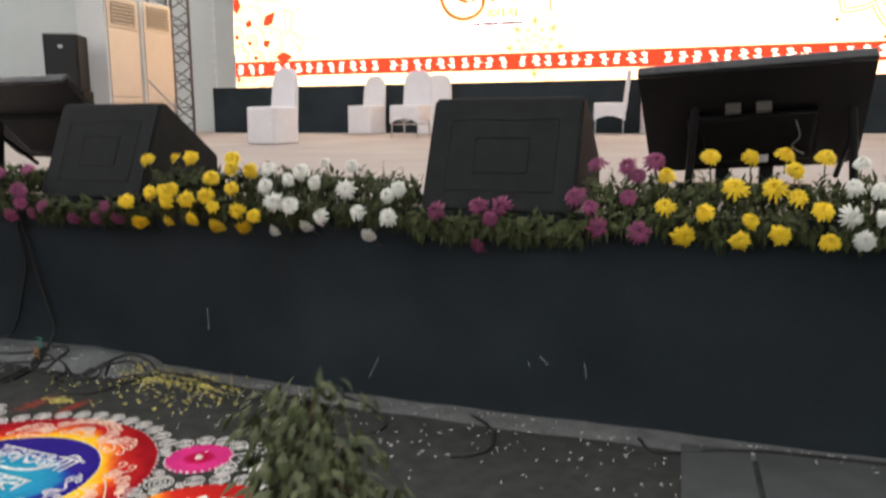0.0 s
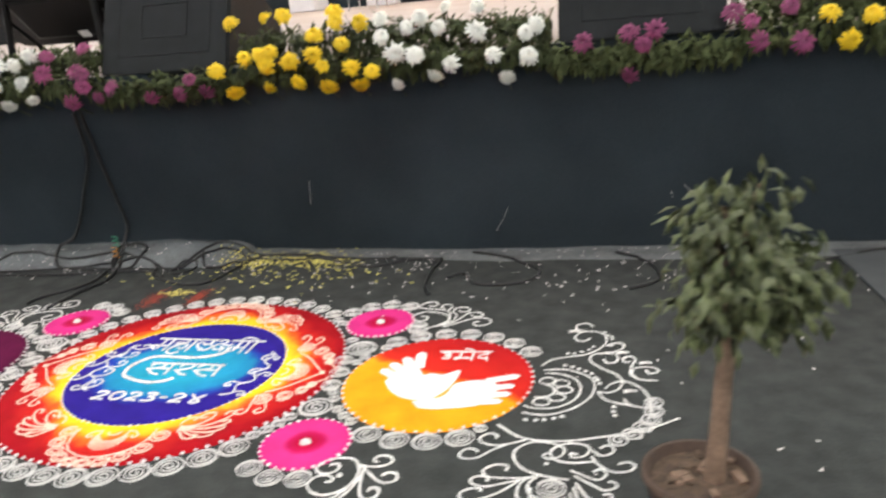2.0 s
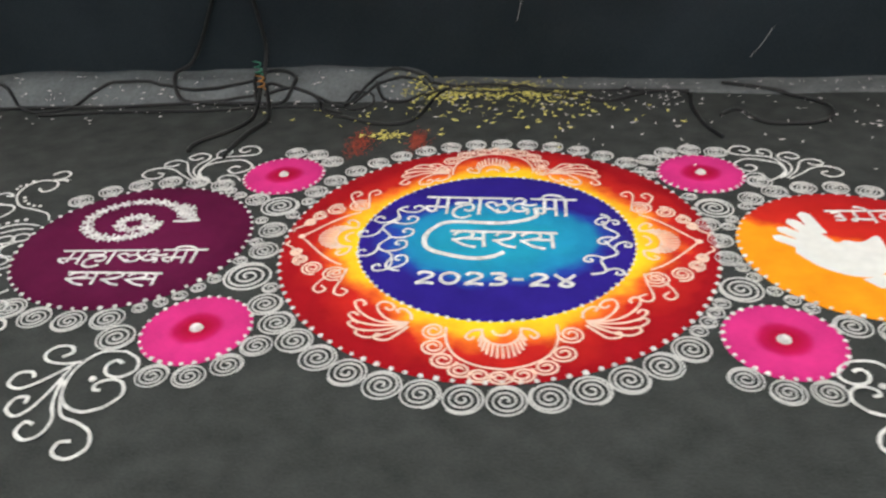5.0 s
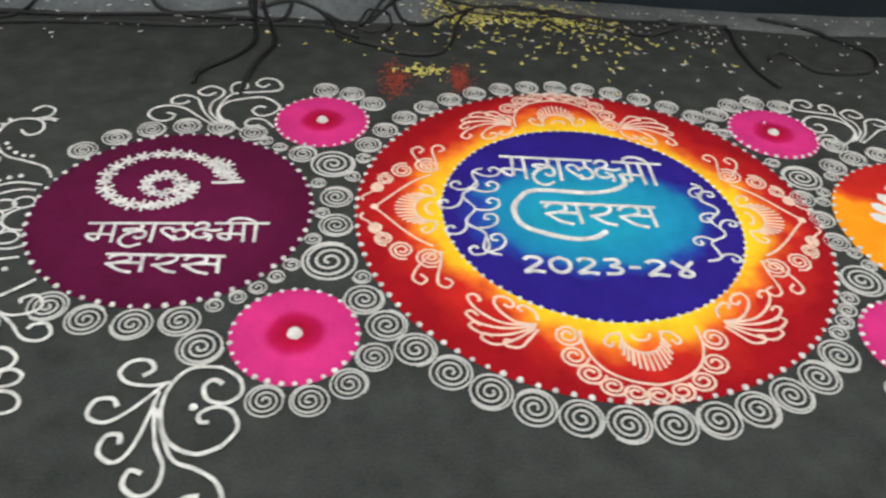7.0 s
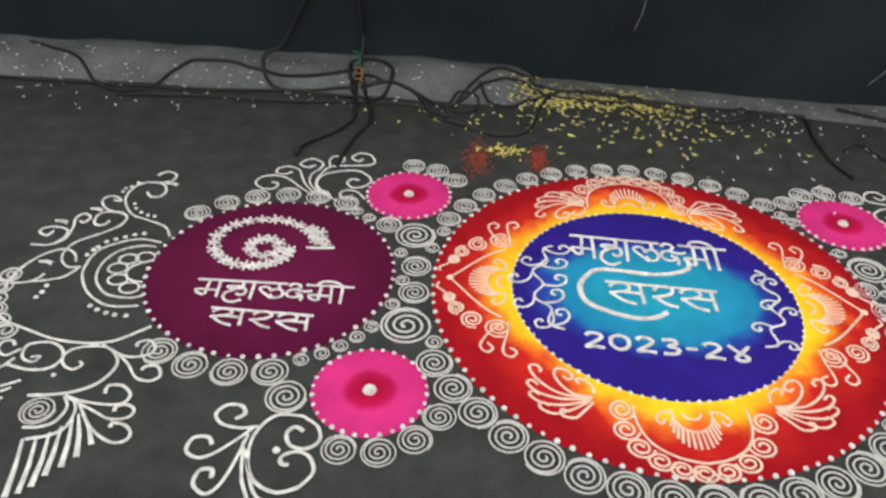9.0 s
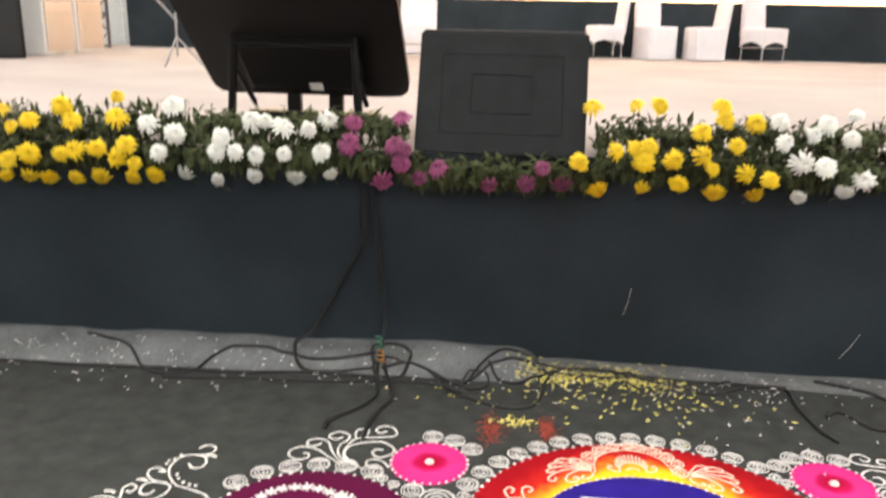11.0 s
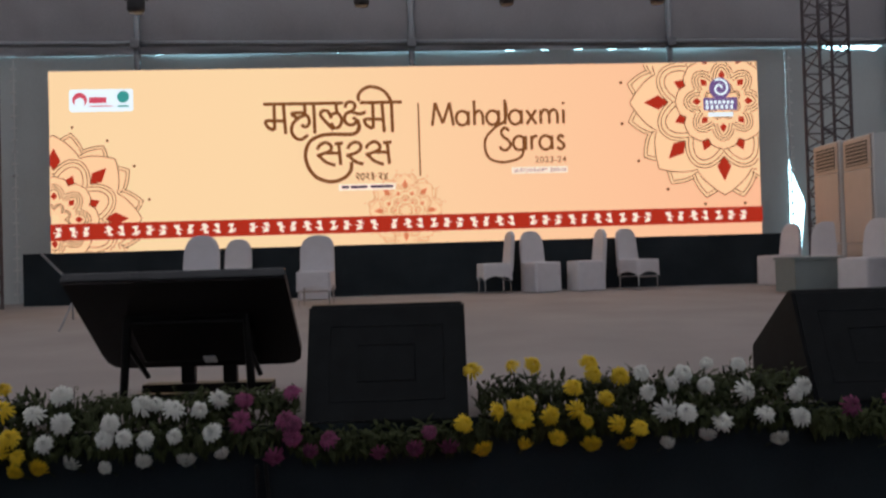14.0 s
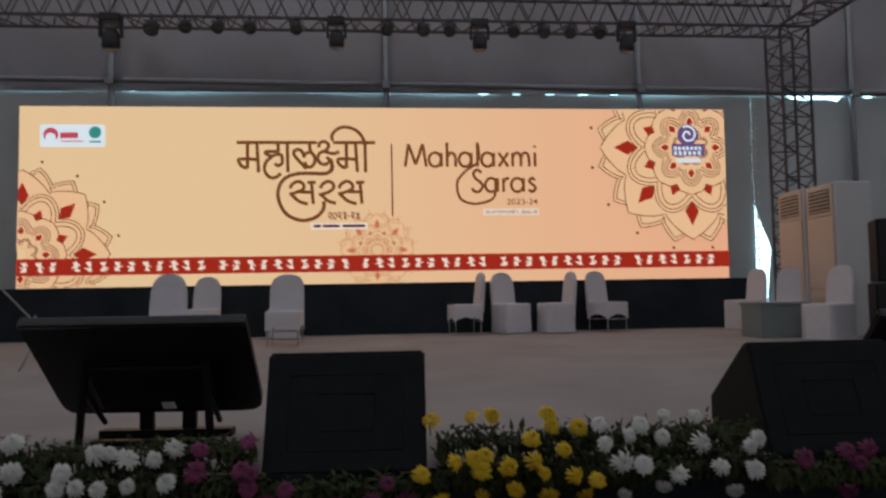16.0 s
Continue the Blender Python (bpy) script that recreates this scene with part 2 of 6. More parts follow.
# ---- mesh helpers ----
class Mesh:
    """Collects vertices and faces for one mesh."""

    def __init__(self):
        self.v, self.f = [], []

    def face(self, pts):
        k = len(self.v)
        self.v += [tuple(p) for p in pts]
        self.f.append(tuple(range(k, k + len(pts))))
        return self

    def grid(self, rows):
        """A skin over rows of points of equal length."""
        k, w = len(self.v), len(rows[0])
        for r in rows:
            self.v += [tuple(p) for p in r]
        for i in range(len(rows) - 1):
            for j in range(w - 1):
                a = k + i * w + j
                self.f.append((a, a + 1, a + w + 1, a + w))
        return self

    def box(self, lo, hi, chamfer=0.0, m=None):
        bm = bmesh.new()
        bmesh.ops.create_cube(bm, size=1)
        for v in bm.verts:
            v.co = Vector([lo[i] + (v.co[i] + 0.5) * (hi[i] - lo[i]) for i in range(3)])
        if chamfer:
            bmesh.ops.bevel(bm, geom=bm.edges[:], offset=chamfer, segments=2, affect="EDGES", profile=0.6)
        return self.take(bm, m)

    def take(self, bm, m=None):
        k = len(self.v)
        bm.verts.index_update()
        self.v += [tuple(m @ v.co if m else v.co) for v in bm.verts]
        self.f += [tuple(k + v.index for v in f.verts) for f in bm.faces]
        bm.free()
        return self

    def prism(self, outline, axis_lo, axis_hi, place):
        """An outline pushed along an axis; place(u, v, w) gives the point."""
        k, n = len(self.v), len(outline)
        self.v += [tuple(place(u, v, axis_lo)) for u, v in outline] + [tuple(place(u, v, axis_hi)) for u, v in outline]
        self.f += [tuple(k + i for i in range(n))[::-1], tuple(k + n + i for i in range(n))]
        self.f += [(k + i, k + (i + 1) % n, k + n + (i + 1) % n, k + n + i) for i in range(n)]
        return self

    def tube(self, pts, r, n=8, r_end=None):
        pts = [Vector(p) for p in pts]
        k, up = len(self.v), Vector((0.13, 0.21, 0.97))
        for i, p in enumerate(pts):
            d = (pts[min(i + 1, len(pts) - 1)] - pts[max(i - 1, 0)]).normalized()
            a = d.cross(up if abs(d.dot(up)) < 0.95 else Vector((1, 0, 0))).normalized()
            b = d.cross(a)
            q = r if r_end is None else r + (r_end - r) * i / max(1, len(pts) - 1)
            self.v += [tuple(p + (a * math.cos(2 * math.pi * j / n) + b * math.sin(2 * math.pi * j / n)) * q) for j in range(n)]
        for i in range(len(pts) - 1):
            for j in range(n):
                a0, b0 = k + i * n + j, k + i * n + (j + 1) % n
                self.f.append((a0, b0, b0 + n, a0 + n))
        self.f += [tuple(k + j for j in range(n))[::-1], tuple(k + (len(pts) - 1) * n + j for j in range(n))]
        return self

    def lathe(self, profile, n=24, center=(0, 0, 0), m=None):
        """Turns (radius, height) pairs round the upright axis."""
        rows = []
        for r, z in profile:
            ring = [Vector((center[0] + r * math.cos(2 * math.pi * j / n), center[1] + r * math.sin(2 * math.pi * j / n), center[2] + z)) for j in range(n + 1)]
            rows.append([m @ p for p in ring] if m else ring)
        return self.grid(rows)

    def ribbon(self, pts, w, h=0.003, z=0.003, w_end=None):
        """A low ridge of powder along a line on the floor."""
        rows, n = [], len(pts)
        for i, p in enumerate(pts):
            a, b = pts[max(i - 1, 0)], pts[min(i + 1, n - 1)]
            dx, dy = b[0] - a[0], b[1] - a[1]
            d = math.hypot(dx, dy) or 1
            q = (w if w_end is None else w + (w_end - w) * i / (n - 1)) / 2
            q *= 0.88 + 0.24 * random.random()
            ox, oy = -dy / d * q, dx / d * q
            rows.append([(p[0] - ox, p[1] - oy, z), (p[0] - ox * 0.4, p[1] - oy * 0.4, z + h), (p[0] + ox * 0.4, p[1] + oy * 0.4, z + h), (p[0] + ox, p[1] + oy, z)])
        return self.grid(rows)

    def data(self, name, mat, smooth=False):
        me = bpy.data.meshes.new(name)
        me.from_pydata(self.v, [], self.f)
        me.materials.append(mat)
        if smooth:
            me.shade_smooth()
        me.update()
        return me


def thing(name, label, category, at=(0, 0, 0), turn=0.0, group="", kind=""):
    """An Empty at a thing's base, that carries its parts."""
    ob = tagged(new(name), label, category, group, kind)
    ob.empty_display_size = 0.1
    ob.location, ob.rotation_euler = at, (0, 0, radians(turn))
    return ob


def part(name, mesh, mat, parent, label="", smooth=False):
    ob = new(name, mesh if isinstance(mesh, bpy.types.Mesh) else mesh.data(name, mat, smooth))
    ob.parent = parent
    return tagged(ob, label)


def solid(name, mesh, mat, label, category, kind="", smooth=False, group=""):
    return tagged(new(name, mesh.data(name, mat, smooth)), label, category, group, kind)


def smooth_line(pts, steps=6):
    """A rounded line through the given points."""
    p = [pts[0], *pts, pts[-1]]
    out = []
    for i in range(1, len(p) - 2):
        for s in range(steps):
            t = s / steps
            out.append(tuple(0.5 * (2 * b + (c - a) * t + (2 * a - 5 * b + 4 * c - d) * t * t + (3 * b - a - 3 * c + d) * t ** 3) for a, b, c, d in zip(p[i - 1], p[i], p[i + 1], p[i + 2])))
    return out + [tuple(pts[-1])]


def stage_z(y):
    """The stage's top rises a little to the back."""
    return 1.04 + 0.019 * max(0.0, y)


# ---- the ground, stage and tent ----
g = Mesh()
g.grid([[(-60 + 6 * i, -60 + 6 * j, 0) for i in range(21)] for j in range(21)])
solid("ground", g, CARPET, "dark grey-green carpet laid over the ground", "carpet", "structure")

g = Mesh()
rows = []
for i in range(61):
    y = 0.0 + 10.5 * i / 60
    rows.append([(-9.5 + 19.0 * j / 60, y, stage_z(y) + 0.004 * noise.noise((j * 0.6, i * 0.6, 0))) for j in range(61)])
g.grid(rows)
solid("stage_floor", g, STAGE_CARPET, "beige-grey carpeted top of the stage", "stage floor", "structure", True)

def skirt_foot(x):
    """Where the stage cloth meets the ground; it bellies out to the east."""
    return 0.24 - 0.085 * min(1.0, max(0.0, (x - 0.1) / 1.2))


def skirt_y(x, f):
    """Where the wrinkled stage cloth hangs, a share f of the way up."""
    wrinkle = 0.018 * noise.noise((x * 1.3, f * 0.7, 3)) + 0.008 * noise.noise((x * 5, f * 1.5, 8))
    return skirt_foot(x) * (1 - f) + wrinkle * (1 - 0.7 * f)


g = Mesh()
rows = []
for k in range(9):
    f = k / 8
    row = []
    for j in range(241):
        x = -9.5 + 19.0 * j / 240
        row.append((x, skirt_y(x, f), 1.04 * f - 0.004 * (k == 8)))
    rows.append(row)
g.grid(rows)
solid("stage_front", g, BLACK_CLOTH, "black cloth stretched over the front of the stage", "stage skirt", "structure", True)

# rear wall of the tent: lower canvas with a slit, upper canvas, side walls, roof
g = Mesh()
for x0, x1 in ((-16, 6.989), (6.99, 16)):
    n = int((x1 - x0) / 0.1)
    rows = []
    for k in range(41):
        f = k / 40
        row = []
        for j in range(n + 1):
            x = x0 + (x1 - x0) * j / n
            top = 5.455 - (0.05 if x > 5.0 else 0.03) * max(0.0, math.sin(10.3 * x) - 0.2) * max(0.0, min(1.0, 0.6 + 3 * noise.noise((x * 0.5, 5.5, 1)))) - (0.06 if 7.7 < x < 8.7 else 0.0)
            z = top * f
            if x0 == 6.99 and j <= 6 and z < 3.4:
                open_by = 0.27 * min(1.0, (3.4 - z) / 0.75) ** 1.3 - 0.09 * max(0.0, min(1.0, (2.6 - z) / 1.0))
                x += open_by * (1 - j / 7) ** 1.5
            row.append((x, 10.25 + 0.05 * noise.noise((x * 0.7, z * 0.5, 2)), z))
        rows.append(row)
    g.grid(rows)
solid("wall_north", g, CANVAS, "grey-white tent canvas behind the screen", "tent wall", "structure", True)
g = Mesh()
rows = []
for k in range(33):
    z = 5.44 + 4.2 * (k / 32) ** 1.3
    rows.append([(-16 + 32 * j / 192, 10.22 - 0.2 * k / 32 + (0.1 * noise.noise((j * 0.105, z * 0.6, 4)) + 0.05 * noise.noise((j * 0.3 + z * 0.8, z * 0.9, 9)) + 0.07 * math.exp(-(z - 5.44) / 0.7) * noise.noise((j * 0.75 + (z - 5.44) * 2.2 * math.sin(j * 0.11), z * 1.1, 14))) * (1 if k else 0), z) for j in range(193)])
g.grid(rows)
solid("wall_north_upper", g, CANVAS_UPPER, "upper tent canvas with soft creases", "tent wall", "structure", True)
for name, x in (("wall_west", -16), ("wall_east", 16)):
    g = Mesh()
    g.grid([[(x + 0.05 * noise.noise((j * 0.5, k, 7)), -24 + 34.25 * j / 40, 9.6 * k / 6) for j in range(41)] for k in range(7)])
    solid(name, g, CANVAS, "grey-white canvas side of the tent", "tent wall", "structure", True)
g = Mesh()
g.grid([[(-16 + 32 * j / 40, -24, 9.6 * k / 6) for j in range(41)] for k in range(7)])
solid("wall_south", g, CANVAS, "grey-white canvas end of the tent", "tent wall", "structure", True)
g = Mesh()
rows = []
for j in range(41):
    y = -24 + 34.25 * j / 40
    rows.append([(-16 + 32 * i / 40, y, 9.5 + 2.2 * (1 - abs(i / 20 - 1)) + 0.04 * noise.noise((i * 0.6, j * 0.6, 0))) for i in range(41)])
g.grid(rows)
solid("ceiling", g, ROOF, "white translucent canvas roof of the tent", "tent roof", "structure", True)
g = Mesh()
g.face([(-20, 12.2, -1), (20, 12.2, -1), (20, 12.2, 9), (-20, 12.2, 9)])
solid("backdrop", g, DAYLIGHT, "bright daylight outside the tent", "daylight", "structure")

# steel poles and rail of the tent
POLES = (-9.0, -4.43, 0.24, 4.82, 8.9)
for x in POLES:
    g = Mesh()
    g.tube([(x, 10.1, 0), (x, 10.1, 9.4)], 0.055, 10)
    solid("tent_pole", g, STEEL, "grey steel upright pole of the tent", "pole", group="tent poles", smooth=True)
rail = thing("tent_rail", "grey steel cross rail along the tent wall", "rail", (0, 10.02, 0))
ends = (-16.0, *POLES, 16.0)
for a, b in zip(ends, ends[1:]):
    part("rail_section", Mesh().tube([(x, 0.0, 5.54 - 0.0085 * x + 0.012 * noise.noise((x * 0.4, 0, 0))) for x in [a + 0.01 + (b - a - 0.02) * i / 8 for i in range(9)]], 0.05, 10), STEEL, rail, smooth=True)
for x in POLES:
    part("clamp", Mesh().box((x - 0.075, -0.07, 5.46 - 0.0085 * x), (x + 0.075, 0.0, 5.62 - 0.0085 * x), 0.012), STEEL, rail)

# lashing down the gap of the tent wall on both sides of the screen
for x0 in (-6.5, 6.985):
    th = thing("lashing", "pale rope lashing down a seam of the tent canvas", "lashing", (x0, 10.13, 1.24), group="canvas lashings")
    g = Mesh()
    g.tube([(0, 0, 0.02 + 4.1 * i / 20) for i in range(21)], 0.012, 6)
    part("cord", g, PAPER, th)
    for i in range(20):
        g = Mesh()
        g.tube([(-0.05, 0, 0), (0, -0.02, 0.02), (0.05, 0, 0.01)], 0.014, 6)
        part("loop", g, PAPER, th).location = (0, -0.01, 0.15 + 0.2 * i)


# ---- truss ----
def truss(start, end, section, lattice=0.5):
    """A box truss with four chords and zigzag bracing."""
    a, b = Vector(start), Vector(end)
    d = (b - a).normalized()
    u = d.cross(Vector((0, 0, 1)) if abs(d.z) < 0.9 else Vector((0, 1, 0))).normalized()
    v = d.cross(u)
    th = thing("lighting_truss", "grey aluminium box truss with zigzag bracing", "truss", start, group="lighting truss")
    corner = [(u * i + v * j) * section / 2 for i, j in ((-1, -1), (1, -1), (1, 1), (-1, 1))]
    span = (b - a).length
    for c in corner:
        part("chord", Mesh().tube([c, c + d * span], 0.026, 8), TRUSS, th)
    n = max(1, round(span / lattice))
    step = d * span / n
    for k in range(4):
        c0, c1 = corner[k], corner[(k + 1) % 4]
        rods = [("brace", Mesh().tube([c0, c1 + step / 2], 0.013, 6).data("brace", TRUSS)), ("brace", Mesh().tube([c1 + step / 2, c0 + step], 0.013, 6).data("brace", TRUSS))]
        if k % 2 == 0:
            rods.append(("rung", Mesh().tube([c0, c1], 0.013, 6).data("rung", TRUSS)))
        for i in range(n):
            for name, rod in rods:
                part(name, rod, None, th).location = step * i
    return th


TR_Y, TR_Z = 8.65, 6.38
RX, LX = 6.85, -6.4
truss((LX - 0.25, TR_Y, TR_Z), (RX + 0.25, TR_Y, TR_Z), 0.54)
for x in (LX, RX):
    truss((x, TR_Y, stage_z(TR_Y)), (x, TR_Y, TR_Z - 0.29), 0.48)
    truss((x, TR_Y - 0.3, TR_Z), (x, 0.4, TR_Z), 0.54)
    truss((x * 1.2, 0.1, 0.0), (x * 1.2, 0.1, TR_Z - 0.29), 0.48)


def par_lamp():
    th = thing("stage_lamp", "small black stage lamp clamped under the truss", "stage lamp", group="stage lamps")
    part("clamp", Mesh().box((-0.03, -0.03, -0.1), (0.03, 0.03, 0.02), 0.008), LAMP_BODY, th)
    part("yoke", Mesh().tube([(-0.14, 0, -0.22), (-0.14, 0, -0.1), (0.14, 0, -0.1), (0.14, 0, -0.22)], 0.014, 6), LAMP_BODY, th)
    tilt = pose(0, 0, -0.22, -35, 0, 0)
    part("housing", Mesh().lathe([(0.0, 0.13), (0.09, 0.12), (0.125, 0.05), (0.13, -0.1), (0.115, -0.12), (0.11, -0.1), (0.0, -0.1)], 20, m=tilt), LAMP_BODY, th, smooth=True)
    g = Mesh()
    for i in range(3):
        for j in range(3):
            g.lathe([(0.0, -0.112), (0.024, -0.108), (0.026, -0.1)], 10, (0.06 * (i - 1), 0.06 * (j - 1), 0), tilt)
    part("lens", g, LENS, th, "pale round lamp lenses", smooth=True)
    return th


def moving_head():
    th = thing("moving_head_lamp", "black moving-head lamp hanging under the truss", "stage lamp", group="moving head lamps")
    part("base", Mesh().box((-0.17, -0.14, -0.16), (0.17, 0.14, -0.02), 0.02), LAMP_BODY, th)
    part("yoke_arm", Mesh().box((-0.2, -0.06, -0.42), (-0.15, 0.06, -0.14), 0.02), LAMP_BODY, th)
    part("yoke_arm", Mesh().box((0.15, -0.06, -0.42), (0.2, 0.06, -0.14), 0.02), LAMP_BODY, th)
    part("head", Mesh().lathe([(0.0, 0.1), (0.1, 0.09), (0.145, 0.0), (0.15, -0.2), (0.12, -0.26), (0.0, -0.26)], 22, (0, 0, -0.38)), LAMP_BODY, th, smooth=True)
    part("lens", Mesh().lathe([(0.0, -0.272), (0.1, -0.265), (0.11, -0.255)], 18, (0, 0, -0.38)), LENS, th, smooth=True)
    return th


pl, mh = par_lamp(), moving_head()
lamp_z = TR_Z - 0.29
spots = (-3.31, -2.82, -2.33, -1.86, -1.16, 0.23, 0.79, 1.2, 2.21, 2.69, 3.12, 3.59)
for i, x in enumerate(spots):
    m = pose(x, TR_Y - 0.26, lamp_z + 0.04, 0, 0, 15 * math.sin(i * 2.3)) @ Matrix.Diagonal((0.85, 0.85, 0.85, 1))
    if i:
        copy_thing(pl, m)
    else:
        pl.matrix_basis = m
for i, x in enumerate((-3.9, -0.55, 1.67, 4.03)):
    m = pose(x, TR_Y - 0.26, lamp_z + 0.05) @ Matrix.Diagonal((0.88, 0.88, 0.88, 1))
    if i:
        copy_thing(mh, m)
    else:
        mh.matrix_basis = m

# ---- the LED wall and its black base ----
LX0, LX1, LZ0, LZ1 = -5.746, 6.255, 1.886, 4.886
th = thing("screen_base", "long black cloth-covered base under the big screen", "screen base", (0.225, 9.36, stage_z(9.36)))
part("riser", Mesh().box((-6.28, 0.03, 0.0), (6.28, 0.6, 0.83), 0.01), BLACK_CLOTH, th)
for k in range(6):
    x0, x1 = -6.295 + 12.59 * k / 6, -6.295 + 12.59 * (k + 1) / 6
    rows = []
    for z in (0.0, 0.3, 0.6, 0.8, 0.835):
        rows.append([(x0 + 0.004 + (x1 - x0 - 0.008) * j / 24, 0.02 + 0.012 * noise.noise((x0 + j * 0.35, z * 0.6, 6)) * (0.835 - z), z) for j in range(25)])
    part("cloth_panel", Mesh().grid(rows), BLACK_CLOTH, th, smooth=True)
led = thing("led_wall", "wide bright LED wall with cream event graphics", "screen", (-5.774, 9.76, 2.063))
W, H = LX1 - LX0, LZ1 - LZ0
part("cabinet", Mesh().box((0, 0.004, 0), (W, 0.13, H), 0.006), BLACK_PAINT, led)
part("display", Mesh().face([(0, 0, 0), (W, 0, 0), (W, 0, H), (0, 0, H)]), LED_BACK, led)


def flat_line(g, pts, w, layer):
    """A line of the screen's picture, cut at the screen's edges."""
    y = -0.004 * layer
    run = []

    def flush():
        if len(run) > 1:
            rows = []
            for i, p in enumerate(run):
                a, b = run[max(i - 1, 0)], run[min(i + 1, len(run) - 1)]
                d = math.hypot(b[0] - a[0], b[1] - a[1]) or 1
                ox, oz = -(b[1] - a[1]) / d * w / 2, (b[0] - a[0]) / d * w / 2
                rows.append([(p[0] - ox, y, p[1] - oz), (p[0] + ox, y, p[1] + oz)])
            g.grid(rows)
        run.clear()

    for p in pts:
        if 0.01 < p[0] < W - 0.01 and 0.01 < p[1] < H - 0.01:
            run.append(p)
        else:
            flush()
    flush()
    return g


def flat_shape(g, pts, layer):
    """A filled shape of the screen's picture, cut at the screen's edges."""
    y = -0.004 * layer
    poly = list(pts)
    for axis, limit, sign in ((0, 0.0, 1), (0, W, -1), (1, 0.0, 1), (1, H, -1)):
        out = []
        for i in range(len(poly)):
            a, b = poly[i - 1], poly[i]
            da, db = (a[axis] - limit) * sign, (b[axis] - limit) * sign
            if (da < 0) != (db < 0):
                t = da / (da - db)
                out.append((a[0] + (b[0] - a[0]) * t, a[1] + (b[1] - a[1]) * t))
            if db >= 0:
                out.append(b)
        poly = out
        if len(poly) < 3:
            return g
    return g.face([(x, y, z) for x, z in poly])


def mandala(cx, cz, size, name, line, fill, gem, layer):
    """Rings of outlined petals, pointed outside and round inside, with filled diamonds."""
    lines, fills, gems = Mesh(), Mesh(), Mesh()
    a0, w = -math.pi / 2, 0.009 * size + 0.003

    def at(angle, r, v):
        return cx + size * (r * math.cos(angle) - v * math.sin(angle)), cz + size * (r * math.sin(angle) + v * math.cos(angle))

    def ring_line(out, ang, n, lay):
        """Draws an outline, but for what lies behind the next petal of its ring."""
        run = []
        for r, v in out:
            if abs(math.atan2(v, r)) <= math.pi / n + 0.012:
                run.append(at(ang, r, v))
            elif run:
                flat_line(lines, run, w, lay + 0.6)
                run = []
        flat_line(lines, run, w, lay + 0.6)

    # pointed: number, shift, root, tip, half width; lines inset
    def pointed(n, shift, root, tip, half, insets, lay, sharp):
        for k in range(n):
            ang = a0 + 2 * math.pi * (k + shift) / n
            for q, inset in enumerate(insets):
                top, hw = tip - inset * 1.6, half - inset
                side = [(root, 0.8 * hw), (root + 0.35 * (top - root), 1.0 * hw), (root + 0.62 * (top - root), 0.84 * hw), (root + 0.85 * (top - root), (0.42 if sharp else 0.62) * hw), (top, 0.0)]
                run = smooth_line(side, 6)
                out = run + [(r, -v) for r, v in reversed(run[:-1])]
                if fill and q == 0:
                    flat_shape(fills, [at(ang, r, v) for r, v in out], lay + 0.1 * (k % 2))
                ring_line(out, ang, n, lay)

    def rounded_ring(n, shift, root, tip, half, insets, lay):
        for k in range(n):
            ang = a0 + 2 * math.pi * (k + shift) / n
            for q, inset in enumerate(insets):
                hw, rise = half - inset, tip - root - inset
                out = [(root + rise * math.sin(b), hw * math.cos(b)) for b in [math.pi * i / 28 for i in range(29)]]
                if fill and q == 0:
                    flat_shape(fills, [at(ang, r, v) for r, v in out] + [at(ang, root * 0.6, -half * 0.6), at(ang, root * 0.6, half * 0.6)], lay + 0.1 * (k % 2))
                ring_line(out, ang, n, lay)

    def diamonds(n, shift, r0, r1, half, lay):
        for k in range(n):
            ang = a0 + 2 * math.pi * (k + shift) / n
            flat_shape(gems, [at(ang, r0, 0), at(ang, r0 + 0.42 * (r1 - r0), half), at(ang, r1, 0), at(ang, r0 + 0.42 * (r1 - r0), -half)], lay)

    pointed(16, 0.5, 0.6, 1.04, 0.2, (0.0, 0.026), layer, True)
    for k in range(16):
        flat_shape(lines, [at(a0 + 2 * math.pi * (k + 0.5) / 16, 1.11 + 0.018 * math.cos(b), 0.018 * math.sin(b)) for b in [math.pi * i / 4 for i in range(8)]], layer)
    pointed(8, 0.0, 0.4, 1.0, 0.32, (0.0,), layer + 1, True)
    diamonds(8, 0.0, 0.58, 0.85, 0.078, layer + 2)
    rounded_ring(8, 0.5, 0.38, 0.75, 0.25, (0.0, 0.035, 0.085), layer + 3)
    diamonds(8, 0.5, 0.39, 0.565, 0.068, layer + 4)
    pointed(8, 0.0, 0.24, 0.515, 0.19, (0.0,), layer + 5, False)
    rounded_ring(8, 0.0, 0.24, 0.42, 0.125, (0.0, 0.03, 0.06), layer + 6)
    diamonds(8, 0.0, 0.235, 0.335, 0.04, layer + 7)
    rounded_ring(8, 0.5, 0.1, 0.2, 0.065, (0.0, 0.02), layer + 8)
    if fill:
        part(name + "_petals", fills, fill, led)
    part(name + "_lines", lines, line, led)
    part(name + "_diamonds", gems, gem, led)


mandala(11.363, 2.313, 1.63, "corner_mandala", LED_DARK_LINE, LED_PETAL, LED_RED, 1)
mandala(0.065, 0.544, 1.4, "low_mandala", LED_DARK_LINE, LED_PETAL, LED_RED, 1)
mandala(5.825, 0.56, 0.62, "pale_mandala", LED_LINE, LED_PETAL, LED_PALE_RED, 1)

band = Mesh()
flat_shape(band, [(0, 0.2), (W, 0.2), (W, 0.475), (0, 0.475)], 11)
part("red_band", band, LED_RED, led)
